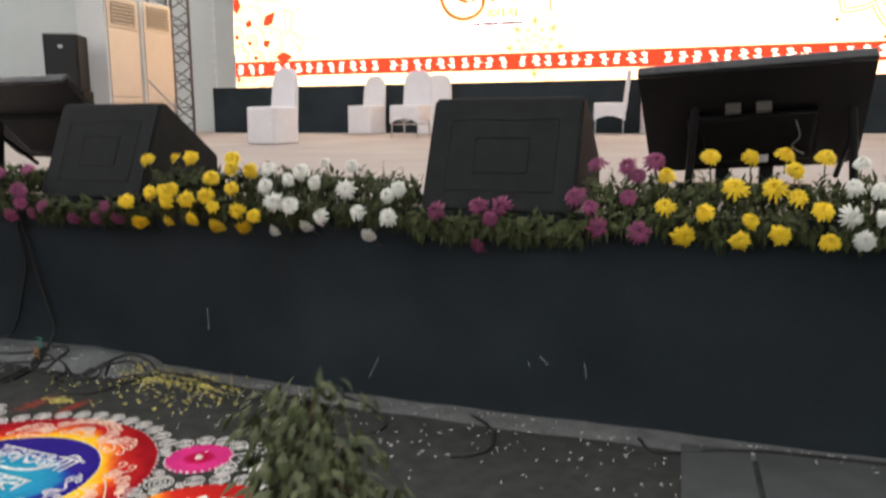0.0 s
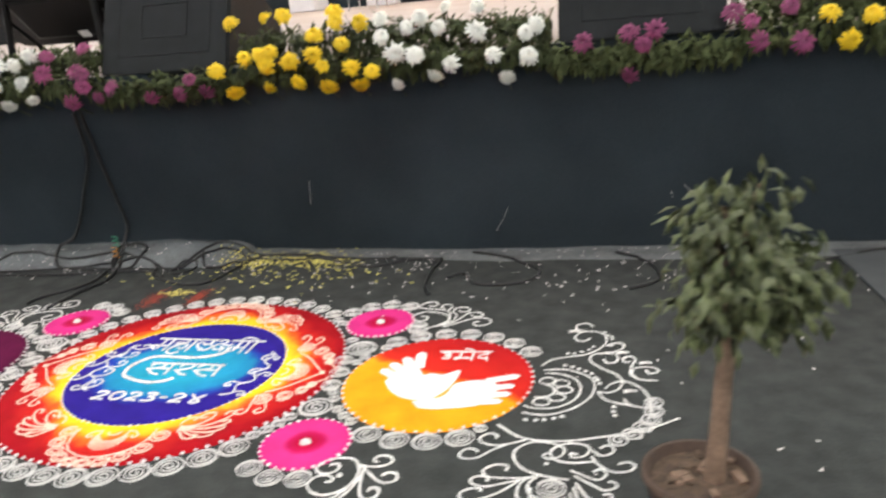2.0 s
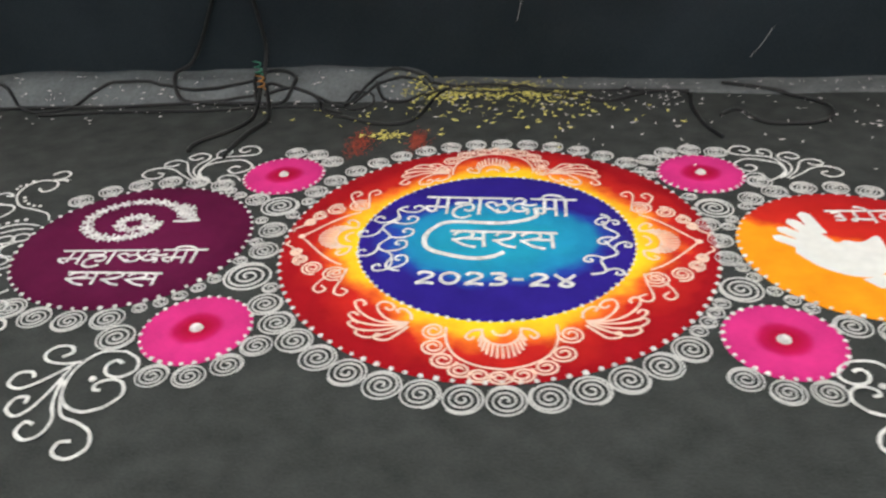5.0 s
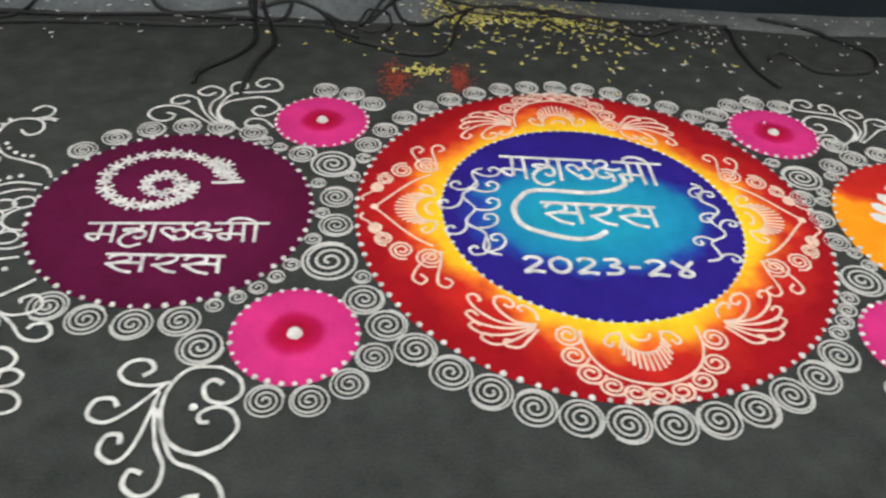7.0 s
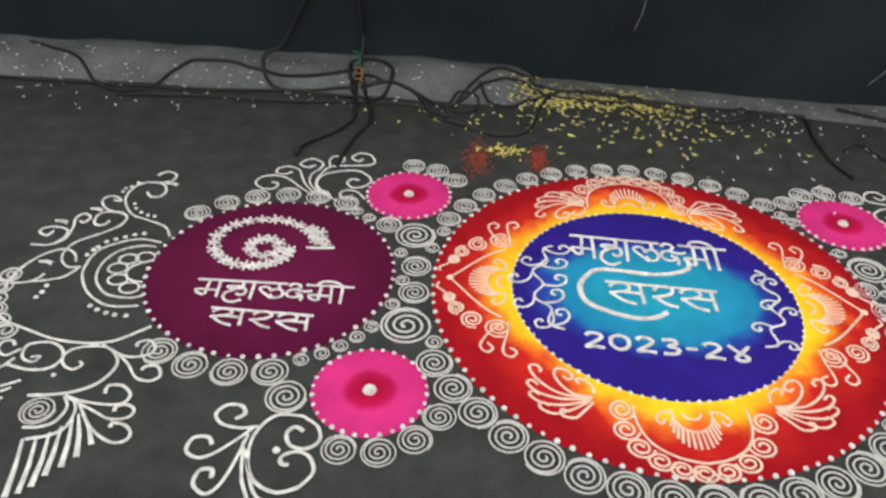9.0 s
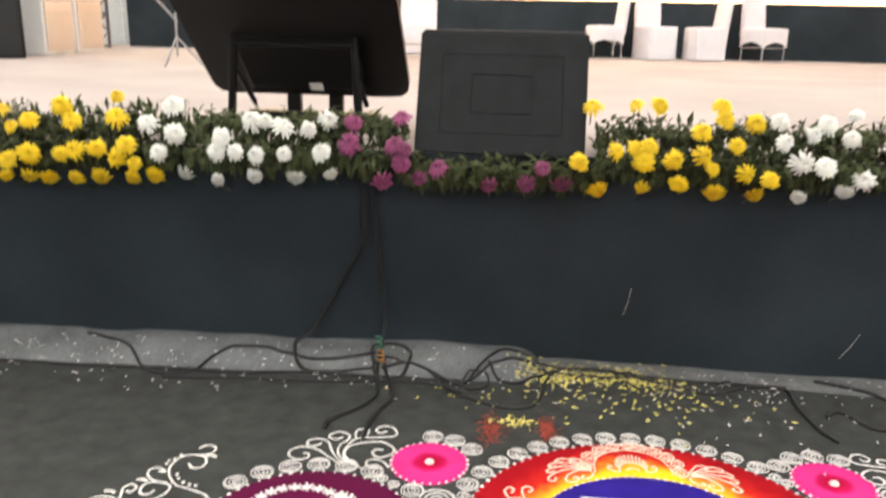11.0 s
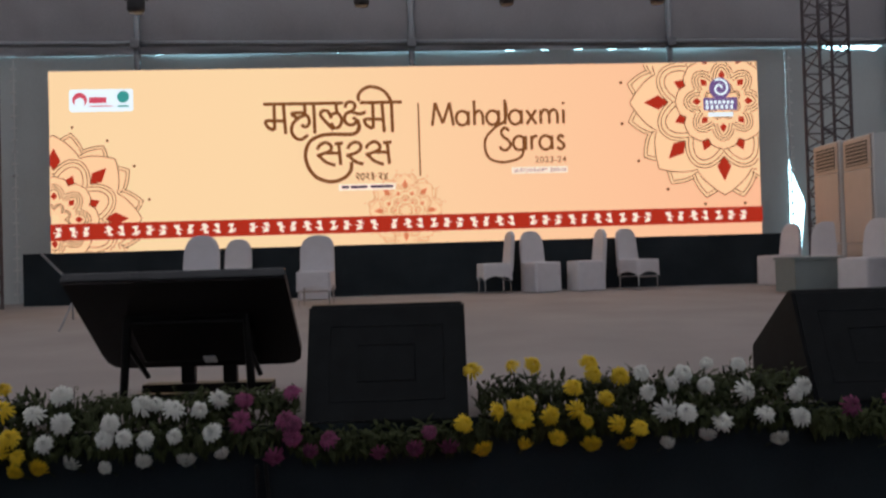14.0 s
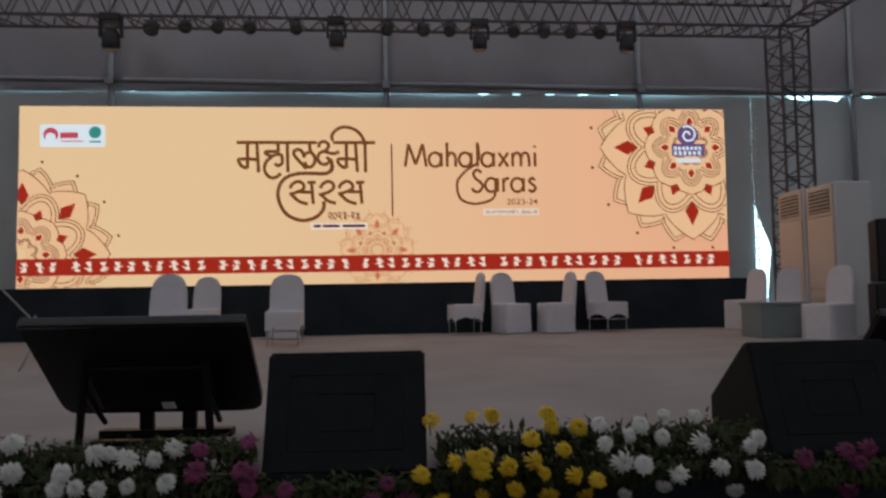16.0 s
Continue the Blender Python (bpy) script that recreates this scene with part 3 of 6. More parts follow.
# small plain brush marks along the band
marks = Mesh()
rng = random.Random(4)
forms = []
for k in range(7):
    forms.append([(rng.uniform(0.05, 0.11), rng.uniform(0.03, 0.16), rng.uniform(0, 3.14), rng.uniform(0.035, 0.065)) for i in range(5)])
x, k = 0.06, 0
while x < W - 0.2:
    for u, v, ang, ln in forms[k % 7]:
        du, dv = ln * math.cos(ang), ln * math.sin(ang) * 0.8
        flat_line(marks, [(x + u - du, 0.24 + min(0.19, max(0.0, v - dv))), (x + u, 0.24 + v), (x + u + du, 0.24 + min(0.19, max(0.0, v + dv)))], 0.019, 12)
    top, low = forms[k % 7][0][0], forms[k % 7][1][0]
    flat_shape(marks, [(x + top - 0.05, 0.41), (x + top + 0.05, 0.415), (x + 0.08, 0.325)], 12)
    flat_shape(marks, [(x + 0.08, 0.345), (x + low + 0.045, 0.26), (x + low - 0.045, 0.265)], 12)
    x += 0.222 + (0.13 if k % 10 == 2 else 0)
    k += 1
part("band_marks", marks, LED_LIGHT, led, "small pale plain marks along the red band")

# letters of the titles, as pen strokes in a box one high; the head line is added per word
LETTERS = {
    "ma": (0.87, [[(0.33, 1.0), (0.33, 0.12)], [(0.31, 0.12), (0.12, 0.21), (0.02, 0.4), (0.19, 0.44), (0.67, 0.42)], [(0.65, 1.0), (0.71, -0.02)]]),
    "ha": (0.73, [[(0.5, 1.0), (0.53, 0.73)], [(0.57, 0.69), (0.13, 0.69), (0.09, 0.62), (0.28, 0.54), (0.57, 0.6), (0.66, 0.44), (0.63, 0.27), (0.5, 0.21), (0.39, 0.29)], [(0.31, 0.52), (0.11, 0.35), (0.04, 0.1), (0.15, -0.13), (0.37, -0.21), (0.61, -0.06)]]),
    "aa": (0.25, [[(0.1, 1.0), (0.12, -0.02)]]),
    "la": (0.85, [[(0.52, 0.1), (0.23, 0.4), (0.08, 0.6), (0.13, 0.73), (0.29, 0.75), (0.4, 0.63), (0.44, 0.48)], [(0.42, 0.52), (0.5, 0.63), (0.65, 0.67)], [(0.63, 1.0), (0.65, 0.71), (0.77, 0.56), (0.81, 0.37), (0.71, 0.19), (0.54, 0.17), (0.44, 0.33)]]),
    "ksha": (0.73, [[(0.1, 0.83), (0.13, 0.98), (0.27, 1.04), (0.4, 0.98), (0.44, 0.87), (0.33, 0.73), (0.12, 0.63), (0.06, 0.44), (0.17, 0.27), (0.38, 0.27), (0.48, 0.4), (0.35, 0.5)], [(0.27, 0.71), (0.44, 0.65), (0.63, 0.62), (0.81, 0.69)], [(0.5, 0.44), (0.56, 0.25), (0.5, 0.06)]]),
    "ii": (0.48, [[(0.13, -0.02), (0.12, 0.58), (0.1, 1.0), (-0.06, 1.21), (-0.35, 1.29), (-0.58, 1.21), (-0.63, 1.04)]]),
    "sa": (1.31, [[(0.08, 0.72), (0.21, 0.92), (0.49, 1.03), (0.72, 0.9), (0.72, 0.69), (0.46, 0.56), (0.05, 0.44)], [(0.15, 0.44), (0.51, 0.13), (0.92, 0.0)], [(0.49, 0.56), (1.13, 0.54)], [(1.1, 1.0), (1.18, 0.0)], [(0.9, 0.97), (1.31, 1.0)]]),
    "ra": (1.0, [[(0.21, 0.72), (0.33, 0.92), (0.59, 1.03), (0.82, 0.92), (0.82, 0.72), (0.59, 0.54), (0.13, 0.41)], [(0.26, 0.41), (0.59, 0.13), (0.95, 0.03)]]),
    "ii_long": (0.48, [[(0.13, -0.02), (0.12, 0.58), (0.1, 1.0), (-0.06, 1.31), (-0.31, 1.48), (-0.63, 1.54), (-0.88, 1.44), (-1.04, 1.25), (-1.02, 1.06)]]),
    "me": (0.86, [[(0.24, 1), (0.24, 0.6), (0.22, 0.34), (0.12, 0.18), (0.04, 0.26), (0.12, 0.36), (0.4, 0.3), (0.72, 0.3)], [(0.72, 1), (0.72, 0)], [(0.72, 1), (0.6, 1.24), (0.34, 1.36)]]),
    "da": (0.6, [[(0.42, 1), (0.42, 0.78), (0.18, 0.68), (0.1, 0.46), (0.28, 0.3), (0.44, 0.44), (0.4, 0.24), (0.52, 0.02)]]),
    "u": (0.6, [[(0.12, 0.86), (0.36, 0.86), (0.4, 0.66), (0.22, 0.6), (0.42, 0.48), (0.38, 0.26), (0.14, 0.3)]]),
    "0": (0.62, [[(0.3, 0.95), (0.1, 0.75), (0.1, 0.3), (0.3, 0.05), (0.5, 0.3), (0.5, 0.75), (0.3, 0.95)]]),
    "2": (0.62, [[(0.08, 0.75), (0.2, 0.95), (0.42, 0.9), (0.46, 0.65), (0.1, 0.08), (0.3, 0.12), (0.55, 0.06)]]),
    "3": (0.6, [[(0.08, 0.9), (0.36, 0.95), (0.44, 0.74), (0.24, 0.54), (0.46, 0.4), (0.4, 0.12), (0.08, 0.06)]]),
    "d2": (0.62, [[(0.08, 0.78), (0.22, 0.96), (0.44, 0.9), (0.46, 0.66), (0.3, 0.5), (0.1, 0.48), (0.3, 0.28), (0.56, 0.02)]]),
    "d3": (0.6, [[(0.08, 0.88), (0.3, 0.97), (0.44, 0.82), (0.2, 0.6), (0.44, 0.5), (0.42, 0.26), (0.16, 0.24), (0.34, 0.14), (0.5, -0.04)]]),
    "-": (0.4, [[(0.05, 0.5), (0.32, 0.52)]]),
    "4": (0.64, [[(0.08, 0.95), (0.3, 0.55), (0.5, 0.25), (0.36, 0.05), (0.2, 0.2), (0.34, 0.5), (0.56, 0.95)]]),
}


def word(letters, headline=True):
    """The strokes of a word, letter by letter, and its width."""
    groups, x, gaps = [], 0.0, [-0.04]
    for key in letters.split():
        w, lines = LETTERS[key]
        groups.append([[(x + a, b) for a, b in (smooth_line(line, 5) if len(line) > 2 else line)] for line in lines])
        if key == "ksha":
            gaps += [x + 0.03, x + 0.6]
        x += w
    gaps.append(x)
    if headline:
        groups.append([[(a, 1.0), (a * 0.5 + b * 0.5, 1.0), (b, 1.0)] for a, b in zip(gaps[::2], gaps[1::2])])
    return groups, x


TITLE, SECOND = "ma ha aa la ksha ma ii", "sa ra sa"


def screen_word(letters, x0, x1, z0, z1, w, headline=True):
    groups, width = word(letters, headline)
    for k, group in enumerate(groups):
        g = Mesh()
        for s in group:
            flat_line(g, [(x0 - LX0 + a / width * (x1 - x0), z0 - LZ0 + b * (z1 - z0)) for a, b in s], w, 11 + k % 2 * 0.2)
        part("title_letter", g, LED_BROWN, led)


screen_word(TITLE + "_long", 3.519 + LX0, 5.81 + LX0, 1.893 + LZ0, 2.389 + LZ0, 0.056)
screen_word(SECOND, 4.345 + LX0, 5.62 + LX0, 1.345 + LZ0, 1.716 + LZ0, 0.056, False)
swoosh = smooth_line([(5.087, 2.01), (5.066, 1.915), (4.951, 1.86), (4.649, 1.866), (4.46, 1.851), (4.289, 1.778), (4.201, 1.647), (4.178, 1.477), (4.238, 1.286), (4.366, 1.141), (4.58, 1.069), (4.798, 1.121), (4.924, 1.251), (4.938, 1.394)], 6)
part("title_swoosh", flat_line(Mesh(), swoosh, 0.062, 11.4), LED_BROWN, led)
screen_word("d2 0 d2 d3 - d2 4", -0.75, -0.2, 2.97, 3.09, 0.02, False)
part("divider", flat_line(Mesh(), [(6.086, 2.365), (6.089, 1.13)], 0.028, 11), LED_BROWN, led)
swoosh = smooth_line([(1.83, 4.24), (1.82, 3.95), (1.62, 3.8), (1.46, 3.6), (1.5, 3.32), (1.72, 3.22), (1.98, 3.26), (2.09, 3.34), (2.117, 3.48), (2.117, 3.62)], 8)
part("title_swoosh", flat_line(Mesh(), [(x - LX0, z - LZ0) for x, z in swoosh], 0.045, 11), LED_BROWN, led)


def lettering(name, text, x, z, size, mat, parent, width, y=-0.046):
    """Words in the built-in font, squeezed to their true width."""
    c = bpy.data.curves.new(name, "FONT")
    c.body, c.size, c.offset = text, size, 0.004 * size
    c.materials.append(mat)
    ob = new(name, c)
    bpy.context.view_layer.update()
    ob.parent, ob.location, ob.rotation_euler = parent, (x - LX0, y, z - LZ0), (radians(90), 0, 0)
    ob.scale = (width / max(ob.dimensions.x, 1e-3), 1, 1)
    return ob


# the round Latin letters of the second title, as strokes in a box one high
ROUND = [(0.3 + 0.29 * math.cos(math.pi * i / 12), 0.31 + 0.31 * math.sin(math.pi * i / 12)) for i in range(25)]
ARCH = [(0.0, 0.36), (0.06, 0.52), (0.2, 0.62), (0.34, 0.54), (0.4, 0.36), (0.4, 0.0)]
LATIN = {
    "M": (1.16, [[(0.04, 0.0), (0.2, 1.0)], [(0.2, 1.0), (0.54, 0.1)], [(0.54, 0.1), (0.88, 1.0)], [(0.88, 1.0), (1.04, 0.0)]]),
    "a": (0.78, [ROUND, [(0.6, 0.0), (0.6, 0.62)]]),
    "h": (0.66, [[(0.1, 0.0), (0.1, 1.08)], [(x + 0.1, y) for x, y in smooth_line(ARCH, 4)]]),
    "l": (0.3, [[(0.12, 0.0), (0.12, 1.08)]]),
    "x": (0.64, [[(0.06, 0.62), (0.52, 0.0)], [(0.06, 0.0), (0.52, 0.62)]]),
    "m": (1.06, [[(0.1, 0.0), (0.1, 0.62)], [(x + 0.1, y) for x, y in smooth_line(ARCH, 4)], [(x + 0.5, y) for x, y in smooth_line(ARCH, 4)]]),
    "i": (0.26, [[(0.13, 0.0), (0.13, 0.62)], [(0.13, 0.84), (0.13, 0.94)]]),
    "S": (0.66, [smooth_line([(0.5, 0.86), (0.3, 1.0), (0.12, 0.84), (0.2, 0.62), (0.42, 0.46), (0.54, 0.24), (0.36, 0.02), (0.14, 0.04), (0.04, 0.18)], 5)]),
    "r": (0.46, [[(0.1, 0.0), (0.1, 0.62)], smooth_line([(0.1, 0.38), (0.18, 0.56), (0.38, 0.62)], 4)]),
    "s": (0.5, [smooth_line([(0.38, 0.52), (0.22, 0.62), (0.1, 0.48), (0.24, 0.34), (0.4, 0.18), (0.24, 0.0), (0.06, 0.1)], 5)]),
}
for text, x0, x1, z0, high in (("Mahalaxmi", 6.3, 8.61, 1.975, 0.39), ("Saras", 7.44, 8.6, 1.535, 0.385)):
    width, x = sum(LATIN[c][0] for c in text), 0.0
    for k, c in enumerate(text):
        g = Mesh()
        for stroke in LATIN[c][1]:
            flat_line(g, [(x0 + (x + a) / width * (x1 - x0), z0 + b * high) for a, b in stroke], 0.05, 11 + k % 2 * 0.2)
        part("title_letter", g, LED_BROWN, led)
        x += LATIN[c][0]
lettering("year_lettering", "2023-24", 2.3, 3.2, 0.15, LED_BROWN, led, 0.54)
strip = Mesh()
flat_shape(strip, [(1.9 - LX0, 3.02 - LZ0), (2.86 - LX0, 3.02 - LZ0), (2.86 - LX0, 3.13 - LZ0), (1.9 - LX0, 3.13 - LZ0)], 11)
flat_shape(strip, [(-1.03 - LX0, 2.8 - LZ0), (-0.08 - LX0, 2.8 - LZ0), (-0.08 - LX0, 2.91 - LZ0), (-1.03 - LX0, 2.91 - LZ0)], 11)
part("date_strip", strip, LED_LIGHT, led)
lettering("date_lettering", "26-07 JANUARY, 2023-24", 1.93, 3.045, 0.09, LED_INK, led, 0.9, -0.05)
bars = Mesh()
for i, (a, b) in enumerate(((-0.98, -0.86), (-0.83, -0.55), (-0.5, -0.12))):
    flat_shape(bars, [(a - LX0, 2.835 - LZ0), (b - LX0, 2.835 - LZ0), (b - LX0, 2.88 - LZ0), (a - LX0, 2.88 - LZ0)], 12)
part("date_bars", bars, LED_INK, led)


def rounded(x0, z0, x1, z1, r):
    out = []
    for cx, cz, a in ((x1 - r, z1 - r, 0), (x0 + r, z1 - r, 90), (x0 + r, z0 + r, 180), (x1 - r, z0 + r, 270)):
        out += [(cx + r * math.cos(radians(a + 22.5 * i)), cz + r * math.sin(radians(a + 22.5 * i))) for i in range(5)]
    return out


def round_shape(cx, cz, r, n=20):
    return [(cx + r * math.cos(2 * math.pi * i / n), cz + r * math.sin(2 * math.pi * i / n)) for i in range(n)]


lx, lz = -5.4 - LX0, 4.2 - LZ0
part("logo_plate", flat_shape(Mesh(), rounded(lx, lz, lx + 1.03, lz + 0.37, 0.04), 11), LED_WHITE, led)
part("logo_disc", flat_shape(Mesh(), round_shape(lx + 0.17, lz + 0.2, 0.12), 12), LED_PINK, led)
part("logo_disc", flat_shape(Mesh(), round_shape(lx + 0.17, lz + 0.15, 0.08), 13), LED_WHITE, led)
part("logo_bar", flat_shape(flat_shape(Mesh(), [(lx + 0.32, lz + 0.14), (lx + 0.6, lz + 0.14), (lx + 0.6, lz + 0.24), (lx + 0.32, lz + 0.24)], 12), [(lx + 0.32, lz + 0.08), (lx + 0.7, lz + 0.08), (lx + 0.7, lz + 0.1), (lx + 0.32, lz + 0.1)], 12), LED_PINK, led)
part("logo_disc", flat_shape(flat_shape(Mesh(), round_shape(lx + 0.87, lz + 0.24, 0.1), 12), [(lx + 0.78, lz + 0.07), (lx + 0.96, lz + 0.07), (lx + 0.96, lz + 0.1), (lx + 0.78, lz + 0.1)], 12), LED_TEAL, led)
cx, cz = 5.55 - LX0, 4.2 - LZ0
part("corner_logo", flat_shape(flat_shape(Mesh(), round_shape(cx + 0.02, cz + 0.22, 0.19), 11), rounded(cx - 0.28, cz - 0.16, cx + 0.32, cz + 0.06, 0.02), 11), LED_PURPLE, led)
g = Mesh()
flat_line(g, [(cx + 0.02 + (0.03 + 0.016 * a) * math.cos(a), cz + 0.22 + (0.03 + 0.016 * a) * math.sin(a)) for a in [0.35 * i for i in range(25)]], 0.035, 12)
for row, n, high in ((-0.14, 6, 0.07), (-0.05, 7, 0.06)):
    for k in range(n):
        u = cx - 0.24 + 0.52 * k / n
        flat_shape(g, [(u, cz + row), (u + 0.05, cz + row), (u + 0.05, cz + row + high), (u, cz + row + high)], 12)
flat_shape(g, [(cx - 0.2, cz - 0.27), (cx + 0.24, cz - 0.27), (cx + 0.24, cz - 0.2), (cx - 0.2, cz - 0.2)], 12)
part("corner_logo_marks", g, LED_WHITE, led)


# ---- chairs with white covers ----
def back_shell(z0, z1, half, thick, lean):
    """A backrest cover with a round top."""
    out = [(-half * 1.02, z0), (half * 1.02, z0), (half, z0 + (z1 - z0) * 0.6)]
    for i in range(1, 12):
        a = math.pi * i / 12
        out.append((half * math.copysign(abs(math.cos(a)) ** 0.8, math.cos(a)), z0 + (z1 - z0) * 0.6 + (z1 - z0) * 0.4 * math.sin(a) ** 0.6))
    out.append((-half, z0 + (z1 - z0) * 0.6))
    bm = bmesh.new()
    front = [bm.verts.new((x, 0.2 + lean * (z - 0.45), z)) for x, z in out]
    f = bm.faces.new(front)
    ext = bmesh.ops.extrude_face_region(bm, geom=[f])
    for v in ext["geom"]:
        if isinstance(v, bmesh.types.BMVert):
            v.co.y += thick
    bmesh.ops.recalc_face_normals(bm, faces=bm.faces[:])
    bmesh.ops.bevel(bm, geom=[e for e in bm.edges if abs(e.verts[0].co.y - e.verts[1].co.y) < 0.03], offset=0.018, segments=2, affect="EDGES")
    return Mesh().take(bm)


def skirt(z0, flare, arch=0.0):
    """A cloth cover over a seat that hangs in soft folds, arched up between the legs."""
    rows = []
    for k, f in enumerate((0.0, 0.012, 0.07, 0.37, 0.7, 1.0)):
        s = (0.93, 0.98, 1.0, 1.0, 1.01, 1.02)[k]
        row = []
        for j in range(65):
            a = 2 * math.pi * j / 64
            ca, sa = math.cos(a), math.sin(a)
            bottom = z0 + arch * abs(math.cos(2 * a)) ** 0.6
            z = 0.475 - (0.475 - bottom) * f
            r = 0.235 / max(abs(ca), abs(sa)) * (0.97 if abs(abs(ca) - abs(sa)) < 0.15 else 1)
            r *= s + (flare * 0.03 * math.sin(a * 8) * (0.475 - z)) - 0.12 * arch * f * abs(math.cos(2 * a))
            row.append((r * ca, r * sa, z))
        rows.append(row)
    top = [[(0.2 * p[0], 0.2 * p[1], 0.482) for p in rows[0]]]
    return Mesh().grid(top + rows)


def covered_chair(legs):
    if not legs:
        th = thing("banquet_chair", "banquet chair under a white stretch cover", "chair", group="covered chairs")
        part("seat_cover", skirt(0.01, 0.6), CHAIR_CLOTH, th, smooth=True)
    else:
        th = thing("banquet_chair", "white-covered banquet chair with chrome legs showing", "chair", group="covered chairs")
        part("seat_cover", skirt(0.2, 1.0, 0.08), CHAIR_CLOTH, th, smooth=True)
        for x in (-0.2, 0.2):
            for y in (-0.2, 0.2):
                part("leg", Mesh().tube([(x * 1.05, y * 1.05, 0), (x, y, 0.45)], 0.012, 8), CHROME, th, "chrome leg")
        for y in (-0.2, 0.2):
            part("stretcher", Mesh().tube([(-0.2, y, 0.2), (0.2, y, 0.2)], 0.009, 8), CHROME, th, "chrome stretcher")
    part("back_cover", back_shell(0.05 if not legs else 0.34, 0.985, 0.225, 0.06, 0.1), CHAIR_CLOTH, th, smooth=False)
    return th


plain, legged = covered_chair(False), covered_chair(True)
used = set()
for x, y, turn, src in ((-2.47, 5.6, -12, plain), (-2.7, 9.0, -10, plain), (-1.42, 8.9, 5, plain), (2.17, 8.95, 22, plain), (2.9, 8.95, -80, plain),
                        (5.92, 6.3, -72, plain), (6.12, 7.62, -40, plain), (5.98, 8.72, -75, plain), (-1.25, 7.4, -4, legged), (1.42, 8.95, -82, legged), (3.76, 8.95, 28, legged)):
    m = pose(x, y, stage_z(y), 0, 0, turn)
    if src in used:
        copy_thing(src, m)
    else:
        src.matrix_basis = m
        used.add(src)

th = thing("side_table", "low cloth-covered table on the stage, shade put into its colour", "table", (5.57, 7.05, stage_z(7.05)))
part("tabletop", Mesh().box((-0.36, -0.3, 0.44), (0.36, 0.3, 0.48), 0.01), SHADED_TABLE_CLOTH, th)
part("cloth_skirt", Mesh().box((-0.345, -0.28, 0.0), (0.345, 0.28, 0.439), 0.012), SHADED_TABLE_CLOTH, th)


# ---- floor monitors, TVs, loudspeakers ----
def floor_monitor(x, turn):
    th = thing("floor_monitor", "black wedge floor monitor loudspeaker at the stage edge", "loudspeaker", (x, 0.02, stage_z(0.02)), turn, group="floor monitors")
    prof = [(-0.04, -0.008), (0.17, 0.505), (0.22, 0.51), (0.64, 0.2), (0.64, 0.07), (0.58, 0.0)]
    bm = bmesh.new()
    left = [bm.verts.new((-0.365, y, z)) for y, z in prof]
    f = bm.faces.new(left)
    ext = bmesh.ops.extrude_face_region(bm, geom=[f])
    for v in ext["geom"]:
        if isinstance(v, bmesh.types.BMVert):
            v.co.x = 0.365
    bmesh.ops.recalc_face_normals(bm, faces=bm.faces[:])
    bmesh.ops.bevel(bm, geom=bm.edges[:], offset=0.012, segments=2, affect="EDGES")
    part("cabinet", Mesh().take(bm), BLACK_PAINT, th)
    # shallow pressed ribs on the sloping rear panel
    d = Vector((0.21, 0.513)).normalized()
    for half, s0, s1 in ((0.26, 0.1, 0.45), (0.13, 0.19, 0.36)):
        ring = []
        for u, s in ((-half, s0), (half, s0), (half, s1), (-half, s1), (-half, s0)):
            ring.append((u, -0.04 + d.x * s, -0.008 + d.y * s))
        part("pressed_rib", Mesh().tube(ring, 0.0035, 6), BLACK_PAINT, th)
    g = Mesh()
    a, b = Vector((0.24, 0.5)), Vector((0.63, 0.212))
    nrm = Vector((0.6, 0.8)) * 0.006
    g.grid([[(xx, a.x + nrm.x, a.y + nrm.y) for xx in (-0.3, 0.3)], [(xx, b.x + nrm.x, b.y + nrm.y) for xx in (-0.3, 0.3)]])
    part("grille", g, GRILLE, th)
    return th


floor_monitor(-0.215, -3)
floor_monitor(2.125, -1)


